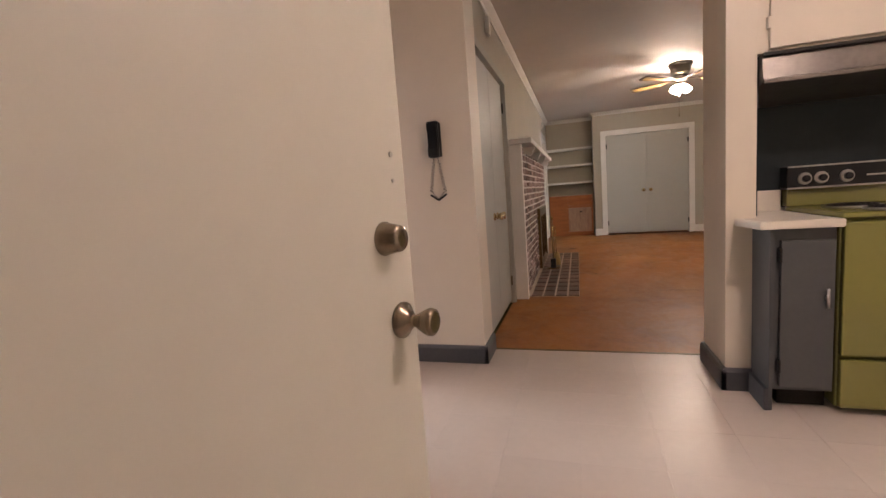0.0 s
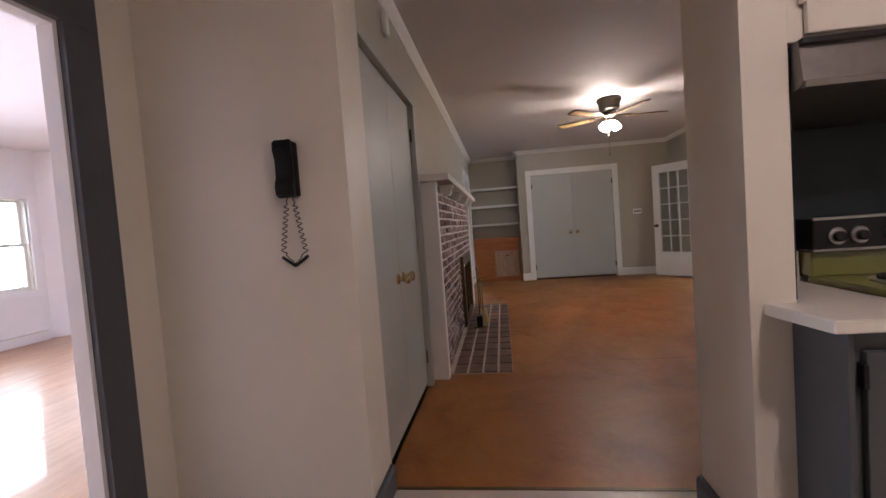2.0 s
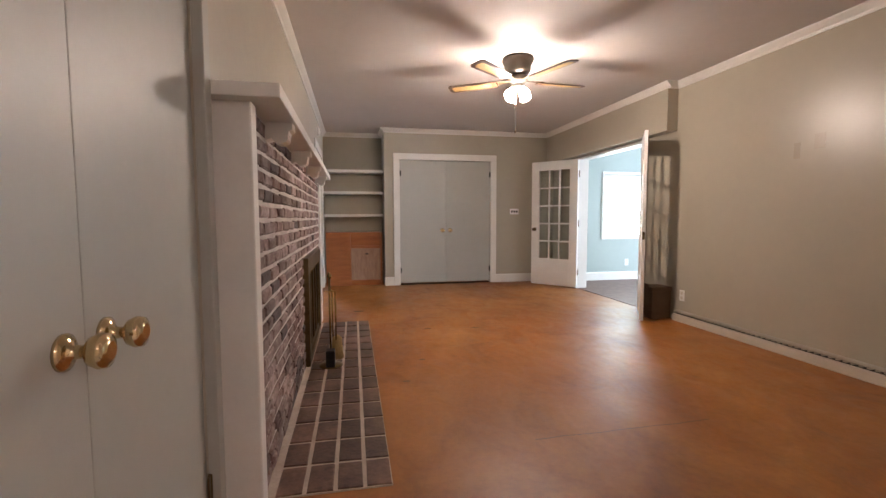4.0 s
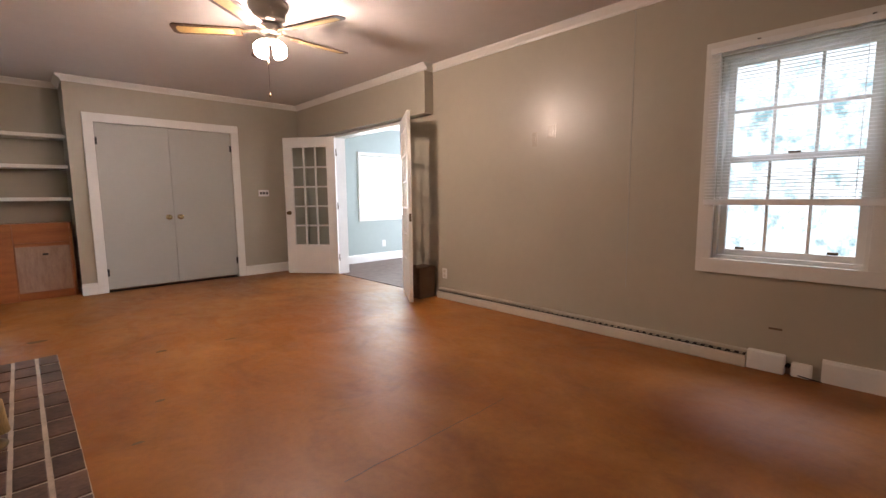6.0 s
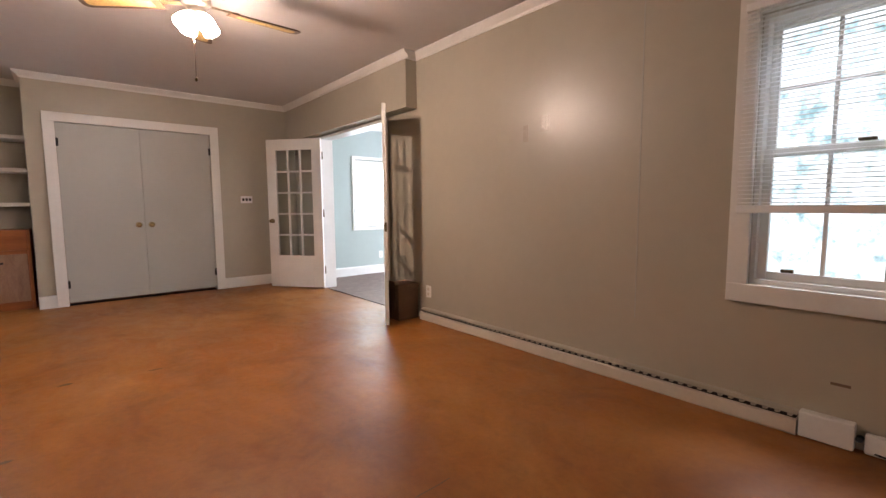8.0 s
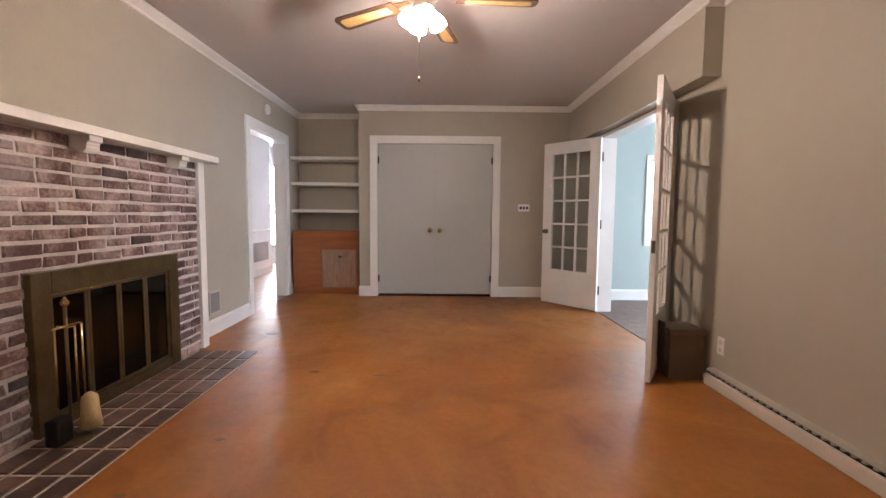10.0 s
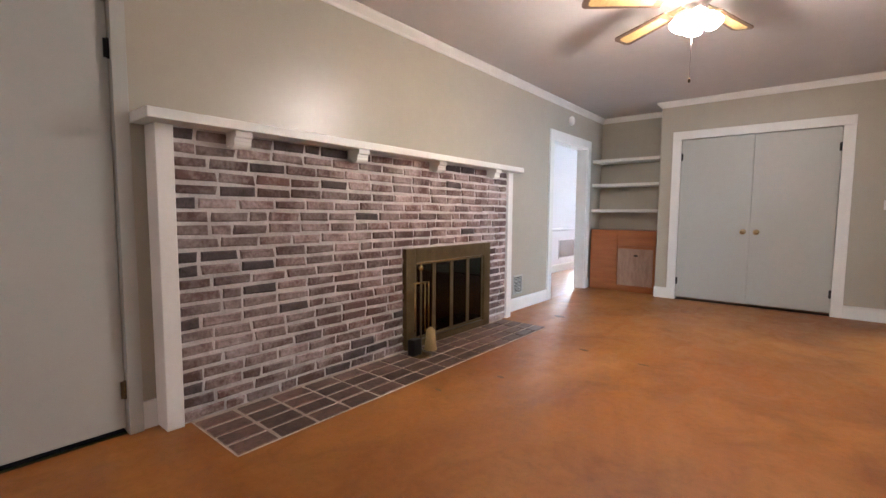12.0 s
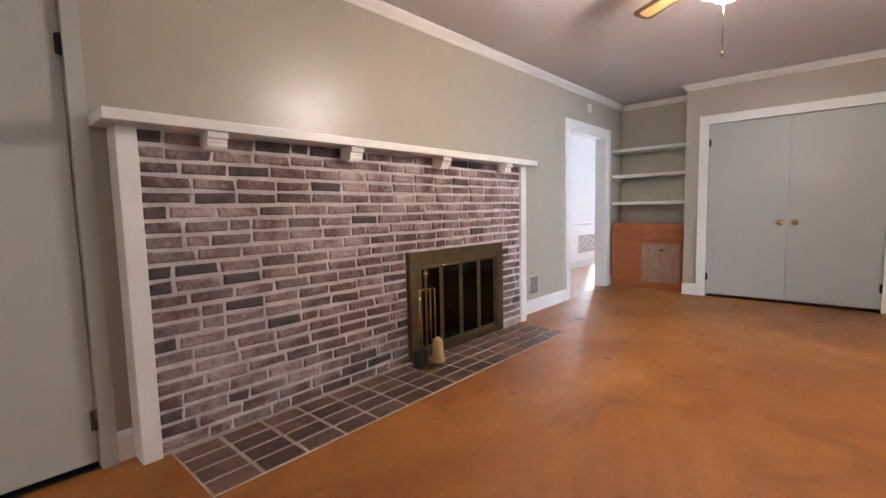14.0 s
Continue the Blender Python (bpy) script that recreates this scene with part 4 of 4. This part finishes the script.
# ---- north and west wall fittings ----
thermo = thing("thermostat", pose(2.755, NORTH, 1.19), "white three-button wall switch panel", "switch")
part("plate", boxed(2.68, 2.83, NORTH - 0.012, NORTH, 1.143, 1.237, bevel=0.004), PURE, thermo)
for i in range(3):
    x = 2.712 + i * 0.043
    part("toggle", boxed(x - 0.014, x + 0.014, NORTH - 0.018, NORTH - 0.011, 1.172, 1.208, bevel=0.002), DARK_METAL, thermo, "dark toggle")


def vent(name, m, w, h, label, mat):
    v = thing(name, m, label, "vent")
    bm = bmesh.new()
    for d in ((-w / 2, w / 2, h / 2 - 0.02, h / 2), (-w / 2, w / 2, -h / 2, -h / 2 + 0.02), (-w / 2, -w / 2 + 0.02, -h / 2 + 0.02, h / 2 - 0.02), (w / 2 - 0.02, w / 2, -h / 2 + 0.02, h / 2 - 0.02)):
        box(bm, d[0], d[1], d[2], d[3], 0, 0.01, 0.002)
    part("frame", bm, mat, v, local=True)
    part("backing", box(bmesh.new(), -w / 2 + 0.02, w / 2 - 0.02, -h / 2 + 0.02, h / 2 - 0.02, 0, 0.002), GAP_SHADE, v, "dark duct", local=True)
    n = int((h - 0.04) / 0.016)
    for i in range(n):
        y = -h / 2 + 0.026 + i * 0.016
        part("slat", prism(bmesh.new(), [(y, 0.002), (y + 0.009, 0.008), (y + 0.011, 0.008), (y + 0.003, 0.002)], "x", -w / 2 + 0.02, w / 2 - 0.02), mat, v, local=True)
    return v


vent("wall_vent", pose(WEST, 8.93, 0.285, 90, 0, 90), 0.20, 0.21, "sage painted wall register", DOOR_SAGE)
vent("return_vent", pose(-1.5, 12.75, 0.42, 90, 0, 90), 0.72, 0.36, "white return air grille in the hall", PURE)
detector = thing("smoke_detector", pose(WEST, 10.25, 2.30), "round white detector over the hall doorway", "detector")
part("body", turned(bmesh.new(), [(0.058, 0), (0.06, 0.012), (0.052, 0.03), (0.03, 0.038)], pose(WEST, 10.25, 2.30, 0, 90, 0)), WHITE, detector)
chime = thing("door_chime", pose(WEST, 4.62, 2.32), "small oval white fitting over the closet doors", "chime")
part("body", boxed(WEST, WEST + 0.035, 4.585, 4.655, 2.26, 2.40, bevel=0.014), WHITE, chime)

# ---- telephone ----
phone = thing("wall_telephone", pose(-0.54, 3.695, 1.37), "black wall telephone with a dangling coiled cord", "telephone")
part("cradle", boxed(-0.578, -0.502, 3.665, 3.694, 1.27, 1.475, bevel=0.01), BLACK, phone)
bm = bmesh.new()
prism(bm, [(3.664, 1.265), (3.632, 1.27), (3.624, 1.31), (3.640, 1.345), (3.640, 1.41), (3.626, 1.44), (3.632, 1.478), (3.664, 1.482)], "x", -0.575, -0.506)
bmesh.ops.bevel(bm, geom=list(bm.edges), offset=0.006, segments=2, affect="EDGES")
part("handset", bm, BLACK, phone)
curve = bpy.data.curves.new("cord", "CURVE")
curve.dimensions, curve.bevel_depth, curve.bevel_resolution = "3D", 0.0018, 2
spl = curve.splines.new("POLY")
pts = []
for k in range(361):
    s = k / 360
    u = s * 2 if s < 0.5 else 2 - s * 2
    side = -1 if s < 0.5 else 1
    x = -0.541 + side * (0.012 + 0.038 * u)
    z = 1.268 - 0.235 * u
    if u > 0.86:
        v = (u - 0.86) / 0.14
        x = -0.541 + side * (0.045 * (1 - v) + 0.0)
        z = 1.066 - 0.05 * v
    curl = 0.0085 if 0.12 < u < 0.88 else 0.002
    pts.append((x + curl * math.cos(k * 0.40), 3.675 + curl * math.sin(k * 0.40), z))
spl.points.add(len(pts) - 1)
for p, co in zip(spl.points, pts):
    p.co = (*co, 1)
tmp = new("cord", curve)
cord_mesh = bpy.data.meshes.new_from_object(tmp.evaluated_get(bpy.context.evaluated_depsgraph_get()))
bpy.data.objects.remove(tmp)
bm = bmesh.new()
bm.from_mesh(cord_mesh)
part("cord", bm, BLACK, phone, "coiled black cord")
low = bmesh.new()
for a, b in (((-0.591, 3.675, 1.045), (-0.541, 3.675, 1.01)), ((-0.541, 3.675, 1.01), (-0.489, 3.675, 1.045))):
    rod(low, a, b, 0.006)
part("cord_end", low, BLACK, phone)

# ---- kitchen units ----
base = thing("base_cabinet", pose(1.17, 3.5, 0), "narrow slate painted base cabinet with one door", "cabinet")
KF = 3.27
part("body", boxed(1.046, 1.275, KF + 0.02, 3.888, 0.09, 0.79), SLATE, base)
part("toe_kick", boxed(1.09, 1.275, KF + 0.08, 3.888, 0.0, 0.09), GAP_SHADE, base, "dark recessed toe kick")
part("side_panel", boxed(1.030, 1.0455, KF, 3.479, 0.0, 0.79), SLATE, base)
part("skirting", boxed(1.012, 1.0295, KF - 0.004, 3.456, 0.0, 0.10, bevel=0.004), GREYBLUE, base)
door = part("door", boxed(1.072, 1.265, KF, KF + 0.019, 0.11, 0.74), SLATE, base)
part("handle", box(rod(bmesh.new(), (1.235, KF - 0.018, 0.46), (1.235, KF - 0.018, 0.54), 0.006), 1.229, 1.241, KF - 0.018, KF, 0.494, 0.506, 0.001), STEEL, door, "small chrome pull")
for z in (0.2, 0.68):
    part("hinge", boxed(1.063, 1.074, KF - 0.004, KF + 0.02, z - 0.03, z + 0.03, bevel=0.001), DARK_METAL, door, "small dark hinge")
top = thing("worktop", pose(1.15, 3.5, 0.79), "cream laminate worktop with a low upstand", "worktop")
bm = prism(bmesh.new(), [(0.955, 3.478), (0.985, KF - 0.03), (1.283, KF - 0.03), (1.283, 3.888), (1.047, 3.888), (1.047, 3.478)], "z", 0.791, 0.825)
bmesh.ops.bevel(bm, geom=list(bm.edges), offset=0.004, segments=2, affect="EDGES")
part("slab", bm, COUNTER, top)
part("upstand", boxed(1.05, 1.283, 3.855, 3.871, 0.826, 0.935), COUNTER, top)

SX0, SX1 = 1.288, 2.20
stove = thing("stove", pose(1.8, 3.5, 0), "avocado green electric range with black control panel", "stove")
part("body", boxed(SX0, SX1, KF + 0.03, 3.87, 0.02, 0.825, bevel=0.008), AVOCADO, stove)
part("cooktop", boxed(SX0 - 0.003, SX1 + 0.003, KF, 3.82, 0.826, 0.848, bevel=0.008), AVOCADO, stove)
part("back_riser", boxed(SX0, SX1, 3.80, 3.868, 0.849, 0.935, bevel=0.006), AVOCADO, stove)
panel = part("control_panel", boxed(SX0 - 0.01, SX1, 3.775, 3.868, 0.936, 1.048, bevel=0.008), BLACK, stove, "black control panel with chrome edge")
for z in (0.939, 1.045):
    part("chrome_strip", boxed(SX0 - 0.01, SX1, 3.768, 3.776, z - 0.004, z + 0.004, bevel=0.001), STEEL, panel, "chrome strip")
for x in (1.354, 1.424, 1.53, 1.86, 1.97, 2.05):
    k = part("dial", turned(bmesh.new(), [(0.030, 0), (0.030, 0.006), (0.026, 0.01)], pose(x, 3.775, 0.985, 90, 0, 0)), STEEL, panel, "chrome ringed dial")
    part("dial_knob", turned(bmesh.new(), [(0.017, 0.01), (0.016, 0.028), (0.01, 0.03)], pose(x, 3.775, 0.985, 90, 0, 0)), BLACK, k)
part("nameplate", boxed(1.61, 1.73, 3.771, 3.7745, 0.98, 0.988, bevel=0.0005), STEEL, panel, "small illegible silver nameplate")
for x, y, r in ((1.49, 3.64, 0.10), (1.53, 3.42, 0.085), (1.98, 3.64, 0.085), (2.0, 3.42, 0.10)):
    b = part("burner", turned(bmesh.new(), [(r + 0.014, 0.848), (r + 0.012, 0.853), (r, 0.854), (r - 0.01, 0.850)], pose(x, y, 0), 32), STEEL, stove, "chrome burner ring")
    bm = bmesh.new()
    for q in (0.3, 0.5, 0.7, 0.9):
        turned(bm, [(r * q - 0.004, 0.851), (r * q - 0.004, 0.859), (r * q + 0.004, 0.859), (r * q + 0.004, 0.851)], pose(x, y, 0), 28)
    part("coil", bm, DARK_METAL, b, "black heating coil")
oven = part("oven_door", boxed(SX0 + 0.004, SX1 - 0.004, KF - 0.004, KF + 0.028, 0.255, 0.81, bevel=0.008), AVOCADO, stove)
part("oven_handle", box(box(rod(bmesh.new(), (1.45, KF - 0.035, 0.755), (2.13, KF - 0.035, 0.755), 0.010), 1.47, 1.49, KF - 0.035, KF, 0.747, 0.763), 2.09, 2.11, KF - 0.035, KF, 0.747, 0.763), STEEL, oven, "chrome oven handle")
drawer = part("drawer", boxed(SX0 + 0.004, SX1 - 0.004, KF - 0.004, KF + 0.028, 0.03, 0.238, bevel=0.008), AVOCADO, stove)
part("drawer_handle", box(rod(bmesh.new(), (1.45, KF - 0.025, 0.2), (2.13, KF - 0.025, 0.2), 0.007), 1.46, 2.12, KF - 0.025, KF - 0.003, 0.197, 0.203), STEEL, drawer, "chrome drawer pull")

structure("splashback", TEAL, "dark teal panel behind the stove", "splashback", (1.052, 2.65, 3.872, 3.889, 0.87, 1.58), (1.046, 1.0515, 3.484, 3.872, 0.86, 1.58))
hood = thing("range_hood", pose(1.6, 3.6, 1.5), "greasy metal range hood under the cupboards", "range hood")
part("canopy", prism(bmesh.new(), [(3.45, 1.555), (3.43, 1.44), (3.45, 1.425), (3.86, 1.37), (3.87, 1.555)], "x", 1.053, 2.3), HOOD, hood)
part("lip", boxed(1.053, 2.3, 3.42, 3.4295, 1.42, 1.437), HOOD, hood)
part("edge_trim", boxed(1.053, 2.3, 3.43, 3.449, 1.54, 1.556), DARK_METAL, hood)
upper = thing("wall_cabinet", pose(1.7, 3.65, 1.66), "cream painted wall cabinet with two doors", "cabinet")
part("body", boxed(1.046, 2.64, 3.485, 3.871, 1.56, CEILING - 0.034), CREAM, upper)
for a, b, k in ((1.09, 1.56, 1.515), (1.585, 2.05, 1.625)):
    d = part("door", boxed(a, b, 3.466, 3.484, 1.575, 2.42, bevel=0.004), CREAM, upper)
    bm = bmesh.new()
    for z in (1.71, 1.80):
        turned(bm, [(0.0135, 0), (0.012, 0.004), (0.005, 0.012)], pose(k, 3.466, z, 90, 0, 0), 12)
    for q in range(6):
        z0, z1 = 1.71 + q * 0.015, 1.725 + q * 0.015
        rod(bm, (k, 3.45 - 0.012 * math.sin(math.pi * q / 6), z0), (k, 3.45 - 0.012 * math.sin(math.pi * (q + 1) / 6), z1), 0.0055, 8)
    part("handle", bm, DARK_METAL, d, "dark wrought cabinet handle")
    part("hinge", boxed(a - 0.012 if k < 1.6 else b, a if k < 1.6 else b + 0.012, 3.462, 3.484, 1.66, 1.71, bevel=0.002), CREAM, d)

lamp = thing("kitchen_ceiling_light", pose(1.35, 1.95, CEILING), "round lit flush kitchen ceiling light", "ceiling light")
part("rim", turned(bmesh.new(), [(0.17, -0.001), (0.17, -0.02), (0.15, -0.03)], pose(1.35, 1.95, CEILING), 32), WHITE, lamp)
part("diffuser", turned(bmesh.new(), [(0.148, -0.031), (0.14, -0.06), (0.10, -0.085), (0.04, -0.095)], pose(1.35, 1.95, CEILING), 32), KITCHEN_LAMP, lamp)

side = thing("wall_cabinet", pose(-1.02, 2.2, 1.3), "dark slate painted wall cabinet", "cabinet")
part("body", boxed(-1.174, -0.92, 1.75, 2.598, 1.295, 2.3), SLATE, side)
part("door", boxed(-0.919, -0.90, 1.755, 2.594, 1.299, 2.295), SLATE, side)
rack = thing("wire_rack", pose(-0.95, 2.35, 0), "black wire kitchen rack", "rack")
RX0, RX1, RY0, RY1 = -1.16, -0.86, 1.95, 2.60
for x in (RX0, RX1):
    for y in (RY0, RY1):
        part("leg", rod(bmesh.new(), (x, y, 0), (x, y, 0.65), 0.007), DARK_METAL, rack)
for z in (0.53, 0.645):
    bm = bmesh.new()
    for a, b in (((RX0, RY0), (RX1, RY0)), ((RX1, RY0), (RX1, RY1)), ((RX1, RY1), (RX0, RY1)), ((RX0, RY1), (RX0, RY0))):
        rod(bm, (*a, z), (*b, z), 0.005)
    part("rim", bm, DARK_METAL, rack)
for i in range(19):
    y = RY0 + (i + 0.5) * (RY1 - RY0) / 19
    bm = rod(bmesh.new(), (RX0, y, 0.53), (RX1, y, 0.53), 0.0028, 6)
    rod(bm, (RX1, y, 0.53), (RX1, y, 0.645), 0.0028, 6)
    part("wire", bm, DARK_METAL, rack)
for i in range(9):
    x = RX0 + (i + 0.5) * (RX1 - RX0) / 9
    bm = rod(bmesh.new(), (x, RY0, 0.525), (x, RY1, 0.525), 0.0028, 6)
    rod(bm, (x, RY1, 0.525), (x, RY1, 0.645), 0.0028, 6)
    part("wire", bm, DARK_METAL, rack)
BOTTLE = pose(-0.91, 2.55, 0.533)
bottle = thing("bottle", BOTTLE, "small dark plastic bottle standing on the wire rack", "bottle")
part("body", turned(bmesh.new(), [(0.026, 0), (0.028, 0.005), (0.028, 0.085), (0.02, 0.105), (0.014, 0.112)], BOTTLE), material("dark_blue_plastic", (0.02, 0.024, 0.045), 0.3, vary=0.2), bottle)
part("cap", turned(bmesh.new(), [(0.017, 0.112), (0.018, 0.14), (0.015, 0.143)], BOTTLE), BLACK, bottle)
bay_heater = thing("baseboard_heater", pose(-6.1, 6.9, 0), "long low white baseboard heater under the bay window", "heater")
part("cover", boxed(-6.149, -6.09, 5.4, 7.42, 0.0, 0.16, bevel=0.008), PURE, bay_heater)
part("slot", boxed(-6.085, -6.0895, 5.42, 7.40, 0.125, 0.135, bevel=0), HEATER, bay_heater)

for unit, tall in ((base, 1.036), (stove, 1.031), (heater, 0.85), (endcap, 0.9)):
    unit.matrix_basis = unit.matrix_basis @ Matrix.Diagonal((1, 1, tall, 1))
for unit, lift in ((top, 0.0285), (hood, 0.03), (upper, 0.033), (phone, 0.03)):
    unit.matrix_basis = Matrix.Translation((-0.028 if unit is phone else 0, 0, lift)) @ unit.matrix_basis

# ---- floor marks ----
for i, (x, y, w, h) in enumerate(((0.13, 8.93, 0.075, 0.04), (0.79, 7.96, 0.045, 0.02), (0.596, 7.03, 0.03, 0.015), (0.42, 6.6, 0.03, 0.012), (1.25, 7.9, 0.05, 0.012))):
    bm = bmesh.new()
    ring = [(x + w * (0.6 + 0.4 * random.random()) * math.cos(a), y + h * (0.6 + 0.4 * random.random()) * math.sin(a)) for a in [k * math.pi / 6 for k in range(12)]]
    solid("floor_chip", prism(bm, ring, "z", 0.0002, 0.0012), CARTON, "dark chipped spot in the stained concrete", "chip", "floor chips")
bm = bmesh.new()
last = (0.95, 5.69)
for k in range(14):
    nxt = (last[0] + 0.065 + 0.02 * random.random(), last[1] + 0.012 * (random.random() - 0.35))
    prism(bm, [(last[0], last[1] - 0.0022), (nxt[0], nxt[1] - 0.0022), (nxt[0], nxt[1] + 0.0022), (last[0], last[1] + 0.0022)], "z", 0.0002, 0.001)
    last = nxt
solid("floor_crack", bm, CARTON, "hairline crack across the stained concrete", "crack")

# ---- bricks of the fireplace wall ----
rng = random.Random(11)
COURSES, PITCH = 22, FTOP / 22


def brick_mesh(name, length, height, depth, mat, seed):
    """A worn brick: a box with chamfered, slightly uneven edges."""
    r = random.Random(seed)
    bm = bmesh.new()
    box(bm, 0, depth, -length / 2, length / 2, -height / 2, height / 2)
    bmesh.ops.bevel(bm, geom=[e for e in bm.edges if all(v.co.x > depth * 0.5 for v in e.verts)], offset=0.006, segments=1, affect="EDGES")
    for v in bm.verts:
        if v.co.x > depth * 0.4:
            v.co += Vector((r.uniform(-0.003, 0.002), r.uniform(-0.006, 0.006), r.uniform(-0.0045, 0.0045)))
    return mesh_of(name, bm, mat)


VARIANTS = {}


def brick_at(parent, y, z, length, height, tone, proud):
    key = (round(length, 3), height, tone, rng.randrange(4))
    if key not in VARIANTS:
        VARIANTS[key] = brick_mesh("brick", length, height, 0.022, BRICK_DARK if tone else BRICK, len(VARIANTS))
    ob = new("brick", VARIANTS[key])
    ob.parent = parent
    ob.matrix_basis = PLACE[parent].inverted() @ pose(FACE - 0.02 + proud, y, z + rng.uniform(-0.0025, 0.0025), rng.uniform(-0.5, 0.5))


for c in range(COURSES):
    z = (c + 0.5) * PITCH
    y = FY0 + 0.004
    first = True
    while y < FY1 - 0.03:
        length = rng.choice((0.188, 0.194, 0.198, 0.185)) if rng.random() > 0.12 else 0.095
        if first:
            length = (0.195, 0.09, 0.15)[(c * 2 + c // 3) % 3]
            first = False
        if y + length > FY1 - 0.06:
            length = FY1 - 0.004 - y
        spans = [(y, y + length)]
        if z < 0.77:
            spans = [(a, b) for a, b in ((y, min(y + length, OY0 - 0.004)), (max(y, OY1 + 0.004), y + length)) if b - a > 0.03]
        for a, b in spans:
            # the top course gets more dark bricks, imitating the shelf's shade by colour
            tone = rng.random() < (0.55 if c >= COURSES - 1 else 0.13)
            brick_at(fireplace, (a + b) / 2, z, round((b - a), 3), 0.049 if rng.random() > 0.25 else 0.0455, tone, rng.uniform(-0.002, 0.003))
        y += length + 0.018

# ---- hearth ----
HX0, HX1, HY0, HY1 = FACE, 0.235, 5.45, 8.40
hearth = thing("hearth", pose(0.0, 6.9, 0), "flush hearth of dark brick pavers with pale joints", "hearth", kind="structure")
part("grout", boxed(FACE - 0.02, HX1 - 0.005, HY0 + 0.005, HY1, 0.0005, 0.006, bevel=0), GROUT, hearth, "pale joints")
paver_meshes = []
for k in range(5):
    r = random.Random(40 + k)
    bm = bmesh.new()
    box(bm, -0.050, 0.050, -0.0955, 0.0955, 0.002, 0.0115)
    bmesh.ops.bevel(bm, geom=[e for e in bm.edges if all(v.co.z > 0.01 for v in e.verts)], offset=0.003, segments=1, affect="EDGES")
    for v in bm.verts:
        v.co += Vector((r.uniform(-0.002, 0.002), r.uniform(-0.003, 0.003), r.uniform(-0.0005, 0.0012)))
    paver_meshes.append(mesh_of("paver", bm, HEARTH))
rows = int((HY1 - HY0) / 0.2095)
for i in range(4):
    for j in range(rows):
        ob = new("paver", rng.choice(paver_meshes))
        ob.parent = hearth
        ob.matrix_basis = PLACE[hearth].inverted() @ pose(HX1 - 0.058 - i * 0.1185, HY0 + 0.106 + j * 0.2105, 0)

# ---- kitchen floor tiles ----
tile = mesh_of("tile", box(bmesh.new(), 0.0004, 0.3041, 0.0004, 0.3041, -0.006, 0.0, 0.0004), VINYL)
for i in range(13):
    for j in range(10):
        x, y = -1.30 + i * 0.3045, 3.945 - (j + 1) * 0.3045
        if x > 2.5:
            continue
        ob = new("tile", tile)
        ob.parent = kitchen_floor
        ob.matrix_basis = pose(x, y, rng.uniform(0.0, 0.0003))
